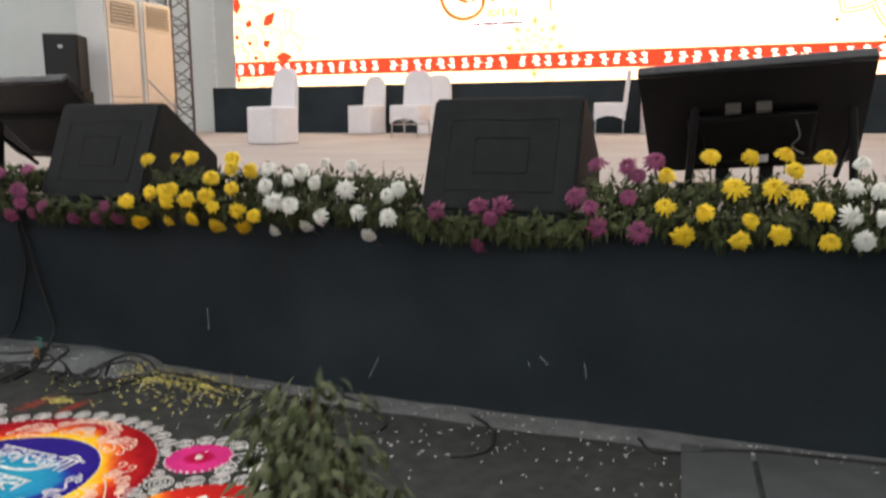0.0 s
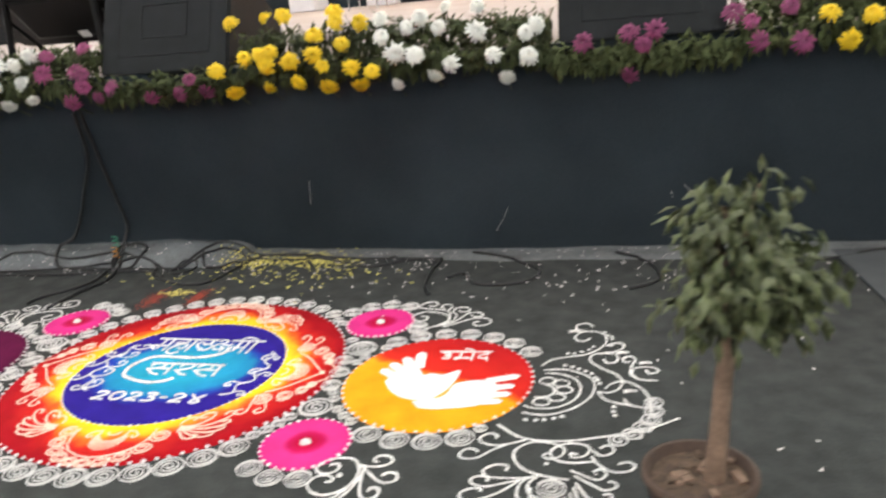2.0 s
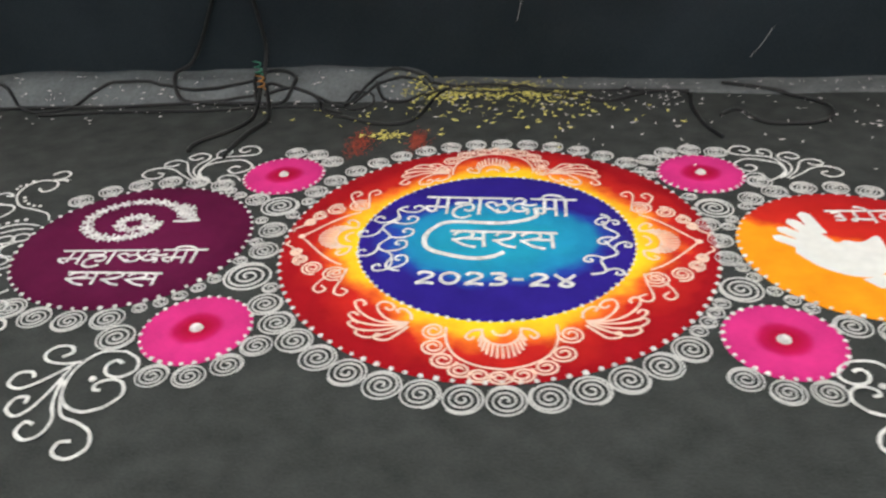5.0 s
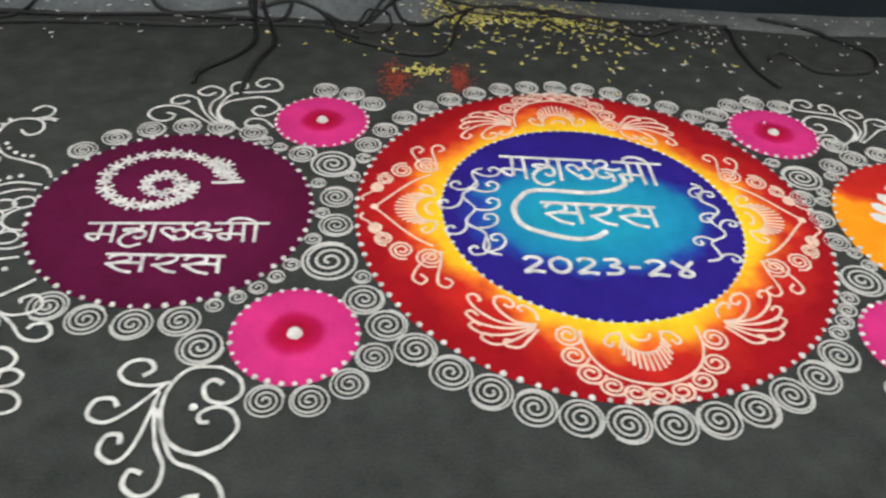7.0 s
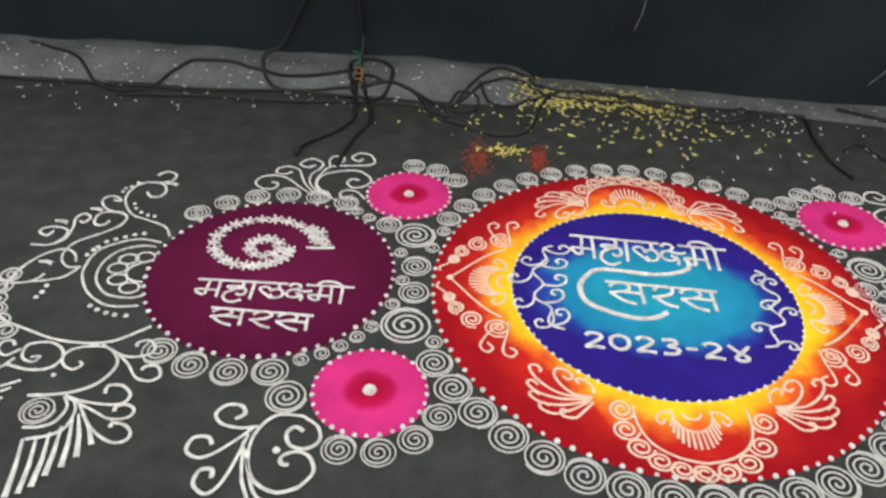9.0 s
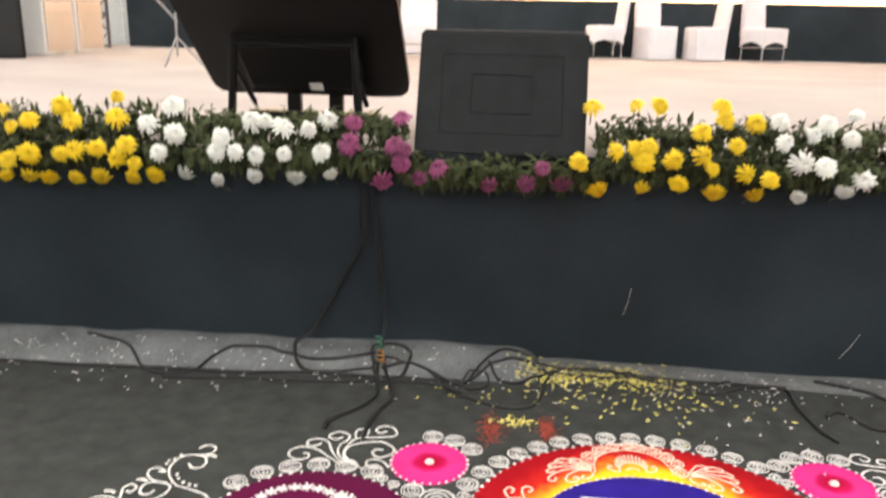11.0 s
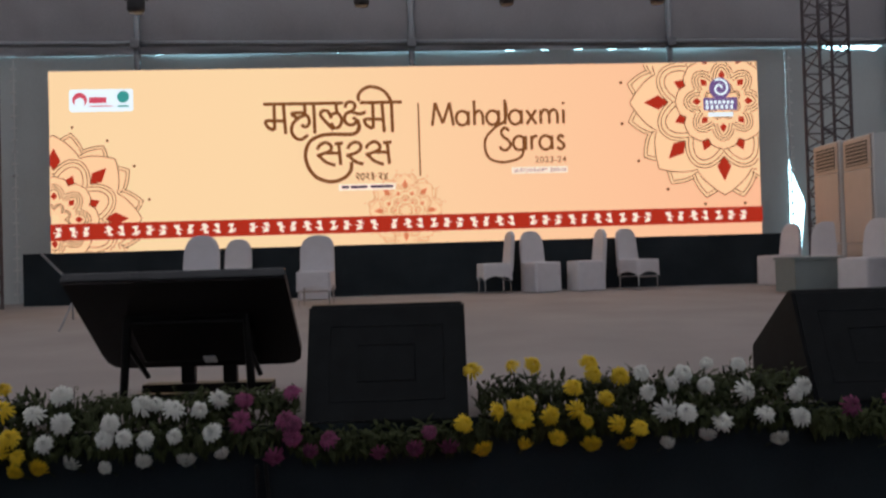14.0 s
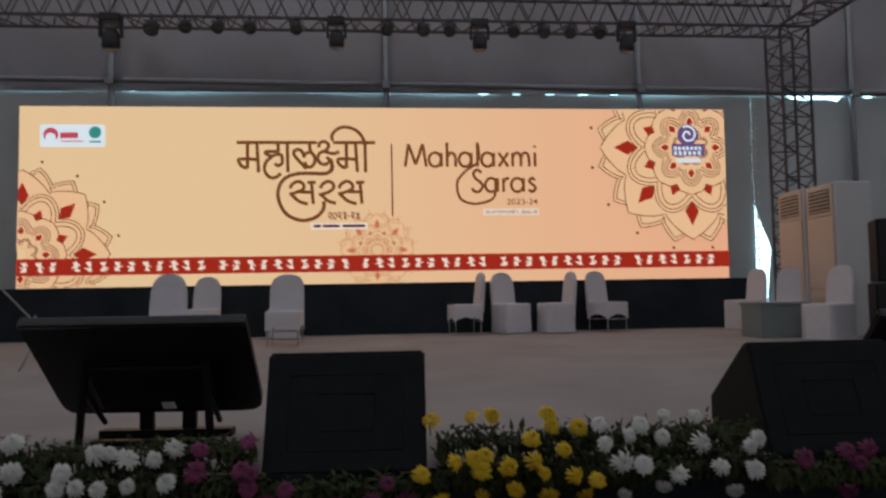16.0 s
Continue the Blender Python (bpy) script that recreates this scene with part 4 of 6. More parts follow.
def confidence_tv(x, y, turn, roll=0.0, rise=0.0, legs=(-0.29, 0.29), high=0.34):
    """A TV that leans with its back to the hall on a low stand."""
    th = thing("confidence_tv", "large black TV leaning on a low stand, screen away", "television", (x, y, stage_z(y)), turn, group="confidence TVs")
    tilt = pose(0, 0.2, 0.1 + rise, 46, 0, 0) @ pose(0, 0, 0.29, 0, roll, 0) @ pose(0, 0, -0.29)
    shell = Mesh()
    out = [(-0.43, -0.045), (0.4, -0.045), (0.46, -0.036), (0.497, 0.0), (0.51, 0.06), (0.52, 0.65), (-0.52, 0.65), (-0.508, 0.07), (-0.5, 0.005), (-0.475, -0.032)]
    shell.prism(out, -0.035, 0.0, lambda u, v, w: tilt @ Vector((u, w, v)))
    part("rear_shell", shell, TV_BLACK, th)
    part("screen", Mesh().prism([(u * 0.98, 0.01 + v * 0.97) for u, v in out], 0.001, 0.006, lambda u, v, w: tilt @ Vector((u, w, v))), GLOSS, th, "dark glass screen")
    part("rear_hump", Mesh().box((-0.3, -0.075, 0.04), (0.3, -0.036, 0.38), 0.025, tilt), TV_BLACK, th)
    part("top_trim", Mesh().box((-0.52, -0.045, 0.652), (0.52, 0.012, 0.684), 0.012, tilt), TRIM, th, "glossy top trim")
    part("label_sticker", Mesh().box((0.02, -0.079, 0.045), (0.085, -0.0765, 0.1), 0, tilt), PAPER, th, "white sticker")
    for sx in legs:
        part("leg", Mesh().tube([(sx * 1.08, -0.12, 0.0), (sx, -0.1, high + rise)], 0.021, 8), TV_BLACK, th)
        part("brace", Mesh().tube([(sx, -0.11, 0.3), (sx, 0.16, 0.1)], 0.014, 8), TV_BLACK, th)
    if rise < 0.095:
        for u in (-0.12, 0.02):
            part("wall_bracket", Mesh().box((u, -0.094, 0.42), (u + 0.07, -0.037, 0.445), 0.004, tilt), AC_DARK, th, "dark steel bracket")
        for u, v in ((-0.24, 0.3), (0.2, 0.34)):
            line = smooth_line([(u, -0.08, v), (u + 0.02, -0.11, v - 0.08), (u - 0.01, -0.1, v - 0.16), (u + 0.05, -0.085, v - 0.24)], 5)
            part("plug_cable", Mesh().tube([tuple(tilt @ Vector(p)) for p in line], 0.004, 6), RUBBER if u < 0 else STEEL, th, "thin loose cable")
    part("cross_bar", Mesh().tube([(legs[0] - 0.01, -0.1, high + rise), (legs[1] + 0.01, -0.1, high + rise)], 0.015, 8), TV_BLACK, th)
    part("base_rail", Mesh().box((-0.3, -0.02, 0.0), (0.3, 0.04, 0.03), 0.006).box((-0.34, 0.2, 0.0), (0.34, 0.3, 0.05), 0.006), TV_BLACK, th)
    for u in (-0.14, 0.08):
        part("post", Mesh().box((u, 0.22, 0.05), (u + 0.07, 0.27, 0.24 + rise), 0.006), TV_BLACK, th)
    return th


confidence_tv(-1.235, 0.72, -4, 0.0, 0.1).scale = (1.065, 1.0, 1.0)
confidence_tv(3.22, 0.82, 4, -5.0, 0.09, (-0.27, 0.44), 0.38)


def pa_stack(x, y, turn):
    th = thing("pa_speaker_stack", "two stacked black PA loudspeakers on the stage", "loudspeaker", (x, y, stage_z(y)), turn, group="PA stacks")
    for k, (z0, z1, w) in enumerate(((0.0, 0.74, 0.27), (0.75, 1.53, 0.235))):
        c = part("cabinet", Mesh().box((-w, -0.28, z0), (w, 0.28, z1), 0.02), BLACK_PAINT, th)
        part("grille", Mesh().box((-w + 0.03, -0.3, z0 + 0.03), (w - 0.03, -0.281, z1 - 0.03), 0.01), GRILLE, c)
        part("badge", Mesh().box((-0.03, -0.306, z1 - 0.2), (0.03, -0.301, z1 - 0.16)), AC_WHITE, c)
    return th


pa_stack(-6.0, 5.8, 30)
pa_stack(6.44, 5.68, -25)


def tower_ac(x, y, turn):
    th = thing("tower_air_conditioner", "tall beige and white floor-standing air conditioner", "air conditioner", (x, y, stage_z(y)), turn, group="tower air conditioners")
    part("case", Mesh().box((-0.36, 0.0, 0.0), (0.36, 0.5, 2.05), 0.02), AC_WHITE, th)
    part("front_panel", Mesh().box((-0.33, -0.03, 0.62), (0.33, -0.001, 1.6), 0.012), AC_BEIGE, th, "plain beige front panel")
    part("upper_frame", Mesh().box((-0.33, -0.025, 1.61), (0.33, -0.001, 2.03), 0.01), AC_BEIGE, th)
    part("vent_recess", Mesh().box((-0.26, -0.03, 1.66), (0.26, -0.0255, 1.97)), AC_DARK, th, "dark air outlet")
    for k in range(6):
        part("louvre", Mesh().box((-0.26, -0.045, 1.675 + 0.05 * k), (0.26, -0.031, 1.692 + 0.05 * k), 0.003), AC_BEIGE, th)
    part("lower_frame", Mesh().box((-0.33, -0.025, 0.05), (0.33, -0.001, 0.61), 0.01), AC_BEIGE, th)
    for k in range(9):
        part("intake_slat", Mesh().box((-0.28, -0.038, 0.1 + 0.05 * k), (0.28, -0.026, 0.125 + 0.05 * k), 0.003), AC_BEIGE, th)
    return th


for y in (6.7, 7.5):
    tower_ac(-5.75, y, 92).scale = (1.05, 1.05, 1.05)
    tower_ac(6.4, y + 0.45, -92).scale = (1.05, 1.05, 1.05)

th = thing("mic_stand", "grey folding microphone stand with a boom", "mic stand", (-3.6, 5.1, stage_z(5.1)), 20)
part("pole", Mesh().tube([(0, 0, 0.1), (0, 0, 0.55)], 0.012, 8), STEEL, th)
part("boom", Mesh().tube([(0.02, 0, 0.45), (-0.3, -0.05, 0.82)], 0.012, 8), STEEL, th)
for a in (0, 120, 240):
    part("leg", Mesh().tube([(0, 0, 0.3), (0.26 * math.cos(radians(a)), 0.26 * math.sin(radians(a)), 0.0)], 0.01, 8), STEEL, th)


# ---- flower border on the stage edge ----
def bloom_mesh(name, mat, layers):
    """A chrysanthemum head: rings of curved narrow petals, facing up the z axis."""
    g = Mesh()
    for n, r0, r1, z0, z1, w in layers:
        for i in range(n):
            a = 2 * math.pi * (i + 0.5 * random.random()) / n
            ln = r1 * (0.85 + 0.3 * random.random())
            ca, sa = math.cos(a), math.sin(a)
            pts = []
            for t, half in ((0.0, 0.3), (0.55, 1.0), (0.85, 0.8), (1.0, 0.15)):
                r = r0 + (ln - r0) * t
                z = z0 + (z1 - z0) * t + 0.006 * math.sin(math.pi * t)
                pts.append([(r * ca - w * half * sa, r * sa + w * half * ca, z), (r * ca + w * half * sa, r * sa - w * half * ca, z)])
            g.grid(pts)
    return g.data(name, mat)


LAYERS = ((17, 0.008, 0.044, 0.0, -0.012, 0.0062), (15, 0.006, 0.038, 0.006, 0.008, 0.006), (12, 0.004, 0.029, 0.012, 0.022, 0.0055), (9, 0.002, 0.018, 0.018, 0.032, 0.005), (5, 0.0, 0.008, 0.022, 0.036, 0.004))
LOOSE = ((13, 0.008, 0.05, 0.0, -0.02, 0.0062), (11, 0.006, 0.042, 0.004, 0.002, 0.006), (9, 0.004, 0.032, 0.008, 0.014, 0.0055), (6, 0.002, 0.018, 0.012, 0.022, 0.005))
HEADS = {}
for color, mat in (("yellow", BLOOM_YELLOW), ("white", BLOOM_WHITE), ("magenta", BLOOM_PINK)):
    HEADS[color] = [bloom_mesh("bloom", mat, form) for form in ((LOOSE, LOOSE, LOOSE, LAYERS) if color == "magenta" else (LAYERS, LAYERS, LOOSE, LAYERS))]


def leaf(g, p, d, up, ln, w, fold=0.25):
    """A pointed leaf of four faces that bends over."""
    d = d.normalized()
    s = d.cross(up).normalized()
    n = s.cross(d)
    a, b, c = p, p + d * ln * 0.45 + n * ln * 0.08, p + d * ln - n * ln * 0.15
    l, r = b + s * w - n * w * fold, b - s * w - n * w * fold
    k = len(g.v)
    g.v += [tuple(q) for q in (a, l, b, r, c)]
    g.f += [(k, k + 1, k + 2), (k, k + 2, k + 3), (k + 1, k + 4, k + 2), (k + 2, k + 4, k + 3)]


def flower_border(color, x0, x1, heads, seed):
    rng = random.Random(seed)
    mid = (x0 + x1) / 2
    th = thing("flower_border", color + " chrysanthemums in dark green leaves along the stage edge", "flowers", (mid, 0.0, 1.03), group="flower borders")
    g = Mesh()
    for i in range(int((x1 - x0) * 1900)):
        x, f = rng.uniform(x0, x1) - mid, rng.random()
        low = f < 0.25
        z = -0.062 + 0.21 * f + 0.035 * noise.noise(((x + mid) * 5, f * 2, seed))
        under = -0.62 < x + mid < 0.2 or 1.72 < x + mid < 2.54
        if (under or low) and rng.random() < 0.42:
            continue
        if under:
            z = min(z, -0.01 - 0.1 * rng.random())
        bulge = 0.1 * math.sin(math.pi * min(1, max(0, (z + 0.17) / 0.34)))
        y = 0.015 - 0.85 * bulge * rng.uniform(0.1, 1.0) + (rng.uniform(0.0, 0.17) if z > 0.02 else 0)
        if low or rng.random() < 0.4:
            d = Vector((rng.uniform(-0.35, 0.35), rng.uniform(-0.5, 0.1), -1.0))
        else:
            d = Vector((rng.uniform(-0.8, 0.8), -1.0 + 1.1 * rng.random(), rng.uniform(-0.7, 0.9)))
        leaf(g, Vector((x, y, z)), d, Vector((rng.uniform(-0.4, 0.4), -0.5, 1)), rng.uniform(0.03, 0.078), rng.uniform(0.006, 0.015))
    # upright sprigs along the top
    for i in range(int((x1 - x0) * 26)):
        x = rng.uniform(x0, x1) - mid
        if -0.62 < x + mid < 0.2 or 1.72 < x + mid < 2.54:
            continue
        y, top = rng.uniform(-0.02, 0.15), rng.uniform(0.12, 0.2)
        tip = Vector((x + rng.uniform(-0.03, 0.03), y - 0.02, top))
        g.tube([(x, y, 0.02), tuple(tip)], 0.0018, 4)
        for k in range(7):
            p = Vector((x, y, 0.02)).lerp(tip, 0.35 + 0.65 * k / 6)
            leaf(g, p, Vector((rng.uniform(-1, 1), rng.uniform(-1, 0.5), rng.uniform(-0.4, 0.8))), Vector((0, -0.3, 1)), rng.uniform(0.02, 0.042), rng.uniform(0.006, 0.011))
    fo = part("foliage", g, LEAF, th, "dense dark green leaves")
    fo["kind"] = "stuff"
    for i, (x, z) in enumerate(heads):
        depth = -0.105 + 0.13 * max(0.0, (z - 1.07) / 0.2)
        ob = part("bloom", HEADS[color][(i * 7 + seed) % 4], None, th)
        ob.location = (x - mid, depth, z - 1.03)
        tilt = 80 - 30 * (z - 0.92) / 0.32 + rng.uniform(-20, 20)
        low = z < 0.955
        ob.rotation_euler = (radians(rng.uniform(112, 142) if low else tilt), radians(rng.uniform(-30, 30)), radians(rng.uniform(-25, 25)))
        big = 0.8 + 0.32 * rng.random() - (0.08 if low or z > 1.22 else 0)
        ob.scale = (big * rng.uniform(0.9, 1.1), big, big * (0.8 if low else rng.uniform(0.75, 1.15)))
        part("stem", Mesh().tube([(x - mid, 0.06, z - 1.11), (x - mid, depth + 0.015, z - 1.04)], 0.003, 5), LEAF, th)
    return th


flower_border("yellow", -2.45, -1.72, [(-2.31, 1.11), (-2.11, 1.2), (-1.87, 1.24), (-1.86, 1.16), (-2.33, 0.97), (-2.23, 1.0), (-2.09, 1.0), (-2.03, 1.02), (-1.93, 1.03), (-1.8, 1.05), (-2.34, 0.9), (-2.24, 0.9), (-2.15, 0.9), (-2.03, 0.9), (-1.92, 0.91), (-1.85, 0.99), (-1.77, 0.97), (-1.78, 0.91), (-1.68, 0.92), (-2.38, 1.18), (-2.05, 1.14), (-2.24, 1.14)], 1)
flower_border("white", -1.72, -0.87, [(-1.72, 1.14), (-1.62, 1.21), (-1.59, 1.1), (-1.66, 1.02), (-1.55, 0.93), (-1.41, 0.91), (-1.41, 1.03), (-1.33, 1.03), (-1.27, 1.16), (-1.21, 1.16), (-1.24, 1.02), (-1.25, 0.93), (-1.13, 1.14), (-1.12, 1.03), (-1.07, 0.93), (-1.02, 1.13), (-0.94, 1.17), (-0.96, 1.04), (-0.92, 0.95), (-1.39, 1.09)], 2)
flower_border("magenta", -0.87, 0.1, [(-0.83, 1.16), (-0.84, 1.08), (-0.63, 1.19), (-0.65, 1.08), (-0.62, 1.0), (-0.47, 0.99), (-0.55, 0.94), (-0.7, 0.92), (-0.61, 1.06), (-0.25, 0.92), (-0.1, 0.93), (0.05, 0.93), (-0.03, 1.0)], 3)
flower_border("yellow", 0.1, 0.92, [(0.2, 0.92), (0.12, 1.03), (0.27, 1.08), (0.35, 1.09), (0.4, 1.1), (0.38, 1.04), (0.38, 0.93), (0.5, 1.05), (0.53, 0.95), (0.62, 1.16), (0.62, 1.07), (0.66, 1.02), (0.68, 0.92), (0.76, 1.11), (0.8, 1.0), (0.84, 0.92), (0.84, 1.2), (0.9, 0.98), (0.35, 1.26), (0.45, 1.26), (0.71, 1.26), (0.72, 1.21), (0.17, 1.25)], 4)
flower_border("white", 0.92, 1.74, [(0.95, 1.13), (0.94, 1.21), (1.07, 1.16), (1.02, 1.05), (1.11, 1.04), (1.02, 0.91), (1.2, 0.94), (1.27, 0.99), (1.22, 1.15), (1.25, 1.24), (1.13, 1.2), (1.47, 1.02), (1.62, 1.1), (1.67, 1.13), (1.63, 1.0), (1.4, 1.12), (1.53, 0.91), (1.4, 1.23)], 5)
flower_border("magenta", 1.74, 2.86, [(1.87, 1.04), (2.07, 1.07), (2.18, 1.07), (2.13, 1.01), (2.07, 0.88), (2.57, 1.08), (2.61, 0.99), (2.73, 1.12), (2.78, 0.98), (2.58, 1.26), (2.71, 1.25), (2.76, 1.21), (2.83, 1.27), (2.5, 1.12)], 6)
flower_border("yellow", 2.86, 3.56, [(2.88, 1.21), (2.88, 1.09), (2.96, 0.97), (3.04, 1.07), (3.05, 1.29), (3.15, 1.17), (3.18, 0.96), (3.21, 1.29), (3.22, 1.04), (3.3, 1.17), (3.33, 0.99), (3.34, 1.3), (3.38, 1.24), (3.39, 1.14), (3.48, 1.09), (3.51, 0.97), (3.49, 1.29)], 7)
flower_border("white", 3.56, 4.45, [(3.62, 1.27), (3.59, 1.18), (3.58, 1.07), (3.63, 0.98), (3.68, 1.17), (3.7, 1.07), (3.85, 1.14), (3.95, 1.03), (4.05, 1.18), (4.2, 1.09), (4.3, 0.97), (3.82, 0.95)], 8)
flower_border("magenta", -3.3, -2.45, [(-2.55, 1.14), (-2.72, 1.03), (-2.6, 0.96), (-2.95, 1.09), (-3.1, 1.17), (-2.82, 1.2), (-3.2, 1.0)], 9)

def on_floor(x, y):
    """Floor places are drawn on a plan of slightly smaller scale."""
    return 1.07 * x - 0.093, 1.09 * y + 0.003


# ---- sheet, mats, cables and litter at the foot of the stage ----
def sheet_edge(x):
    """The front edge of the sheet, and of the narrow cloth strip that goes on beside it."""
    wave = 0.02 * noise.noise((x * 2, 0, 0)) + 0.008 * noise.noise((x * 9, 3, 0))
    if x < 0.0:
        return -0.035 + wave
    return 0.075 - 0.11 * min(1.0, max(0.0, (x - 0.6) / 0.9)) + 1.4 * wave


def ground_z(x, y):
    """The height of carpet, sheet or strip at a place."""
    front = sheet_edge(x)
    if y < front:
        return 0.0
    if x < 0.02:
        f = min(1.0, (y - front) / 0.27)
        end = min(1.0, max(0.0, (0.02 - x) / 0.14)) ** 0.5
        return max(0.004, end * (0.088 * math.sin(min(1, f * 1.25) * math.pi / 2) * (0.85 + 0.25 * noise.noise((x * 3, f * 2, 1))) + 0.004 * noise.noise((x * 9, f * 5, 5)) + 0.005 * noise.noise((x * 4, f * 14, 2))))
    return max(0.004, 0.009 + 0.005 * noise.noise((x * 4, y * 12, 9)))


def laid_cloth(x0, x1, steps):
    g = Mesh()
    rows = []
    for j in range(steps + 1):
        x = x0 + (x1 - x0) * j / steps
        front, back = sheet_edge(x) + 0.0005, skirt_foot(x) + 0.06
        rows.append([(x, front + (back - front) * k / 12, ground_z(x, front + (back - front) * k / 12) if k else 0.002) for k in range(13)])
    return g.grid(rows)


solid("ground_sheet", laid_cloth(-7.0, 0.0195, 240), SHEET, "crumpled grey sheet spilling from under the stage cloth", "sheet", smooth=True)
solid("ground_sheet", laid_cloth(0.021, 7.0, 200), STRIP, "narrow dull grey cloth edge along the foot of the stage", "sheet", smooth=True)
for x, y, w, d, turn in ((3.15, -0.36, 0.29, 0.8, 3), (3.59, -0.32, 0.55, 0.84, 3), (4.2, -0.25, 0.6, 0.84, 3)):
    th = Mesh().box((-w / 2, -d / 2, 0.004), (w / 2, d / 2, 0.013), 0.005, pose(x, y, 0.0, 0, 0, turn))
    solid("floor_mat", th, MAT_GREY, "dark grey floor mat by the stage", "mat", group="floor mats")


def cable(name, pts, r, label):
    """A cable through the given places; it lies on what is below it unless a height is given."""
    line = []
    for x, y, z in smooth_line([p if len(p) == 3 else (*p, 0.0) for p in pts], 8):
        line.append((x, y, max(z, ground_z(x, y) + r)))
    solid(name, Mesh().tube(line, r, 7), RUBBER, label, "cable", smooth=True, group="cables")


cable("power_cable", [(-0.8, 0.02, 0.86), (-0.8, 0.035, 0.79), (-0.82, 0.08, 0.6), (-0.93, 0.125, 0.39), (-1.01, 0.155, 0.24), (-1.08, 0.15, 0.13), (-1.15, 0.1, 0.09), (-1.1, -0.01), (-0.99, -0.04), (-0.74, -0.06)], 0.009, "black cable hanging down the stage front")
cable("power_cable", [(-0.76, 0.015, 0.88), (-0.75, 0.08, 0.6), (-0.73, 0.135, 0.33), (-0.725, 0.16, 0.2), (-0.73, 0.12, 0.12), (-0.74, 0.02), (-0.72, -0.13), (-0.71, -0.25), (-0.76, -0.36), (-0.86, -0.48), (-0.87, -0.56)], 0.0085, "black cable hanging down and across the carpet")
cable("power_cable", [(-0.72, 0.05), (-0.66, -0.14), (-0.64, -0.27), (-0.68, -0.39), (-0.7, -0.5), (-0.71, -0.62)], 0.009, "black cable lying on the carpet")
cable("power_cable", [(-3.2, -0.1), (-2.6, -0.05), (-2.06, -0.07), (-1.85, -0.07), (-1.62, -0.07), (-1.39, -0.07), (-1.18, -0.05), (-0.95, -0.03), (-0.75, 0.0)], 0.0075, "black cable along the foot of the stage")
cable("power_cable", [(-2.2, 0.16), (-1.97, 0.08), (-1.84, -0.05), (-1.73, -0.12), (-1.61, -0.1), (-1.54, 0.02), (-1.45, 0.09), (-1.31, 0.09), (-1.15, 0.05), (-0.96, 0.03), (-0.76, 0.08)], 0.0075, "black cable winding along the grey sheet")
cable("power_cable", [(-1.7, -0.16), (-1.37, -0.13), (-1.15, -0.13), (-0.93, -0.13), (-0.73, -0.1), (-0.48, -0.11), (-0.34, -0.19)], 0.007, "thin black cable lying before the sheet")
cable("power_cable", [(-0.76, 0.02), (-0.78, 0.12), (-0.71, 0.17), (-0.63, 0.15), (-0.59, 0.08), (-0.63, -0.05), (-0.71, -0.06), (-0.76, 0.01), (-0.7, 0.06), (-0.62, 0.03)], 0.008, "black cable coiled on the sheet")
cable("power_cable", [(-0.72, 0.0), (-0.59, 0.03), (-0.45, -0.03), (-0.35, -0.1), (-0.26, 0.04), (-0.15, 0.15), (-0.01, 0.16), (0.09, 0.11), (0.21, 0.1), (0.44, 0.08), (0.67, 0.04), (0.9, 0.03), (1.13, 0.01)], 0.0075, "black cable along the strip below the stage")
cable("power_cable", [(-0.5, 0.0), (-0.45, -0.06), (-0.41, -0.18), (-0.3, -0.24), (-0.19, -0.3), (-0.08, -0.31), (-0.01, -0.24), (0.04, -0.03), (0.11, 0.09), (0.3, 0.12)], 0.0075, "black cable in a wide loop on the carpet")
cable("power_cable", [(-0.36, -0.1), (-0.28, -0.03), (-0.19, 0.06), (-0.03, 0.1), (0.1, 0.06), (0.3, 0.04), (0.6, 0.06)], 0.007, "black cable across the yellow petals")
cable("power_cable", [(-0.22, 0.06), (-0.18, -0.03), (-0.1, -0.06), (-0.02, -0.01), (0.11, 0.09), (0.33, 0.1), (0.66, -0.04), (0.78, -0.09), (0.97, 0.01), (1.12, -0.01), (1.11, -0.16), (1.12, -0.36), (1.16, -0.48)], 0.0075, "black cable trailing over the carpet")
cable("power_cable", [(-0.31, 0.01), (-0.23, -0.01), (-0.23, -0.1), (-0.3, -0.14), (-0.35, -0.09), (-0.31, 0.01)], 0.006, "small black cable loop on the carpet")
for pts, lab in (([(1.28, 0.08), (1.5, -0.03), (1.64, -0.19), (1.57, -0.34), (1.36, -0.35), (1.28, -0.21), (1.2, -0.27)], "black cable in a loop on the carpet"), ([(2.0, 0.04), (2.15, -0.1), (2.18, -0.32), (2.05, -0.43)], "black cable end on the carpet"), ([(2.8, 0.02), (2.88, -0.09), (3.0, -0.06), (3.33, 0.04), (3.97, 0.07)], "black cable over the grey mats")):
    cable("power_cable", pts, 0.0075, lab)


for x, y, z, mat, lab in ((-0.605, 0.04, 0.13, TIE_GREEN, "green tie wound round the black cables"), (-0.59, 0.0, 0.08, TIE_ORANGE, "orange tie wound round the black cables")):
    px, py = on_floor(x, y)
    turns = [(px + 0.016 * math.cos(0.7 * i), py + 0.012 * math.sin(0.7 * i), z - 0.03 + 0.0028 * i) for i in range(24)]
    solid("cable_tie", Mesh().tube(turns, 0.003, 6), mat, lab, "cable tie", smooth=True, group="cable ties")


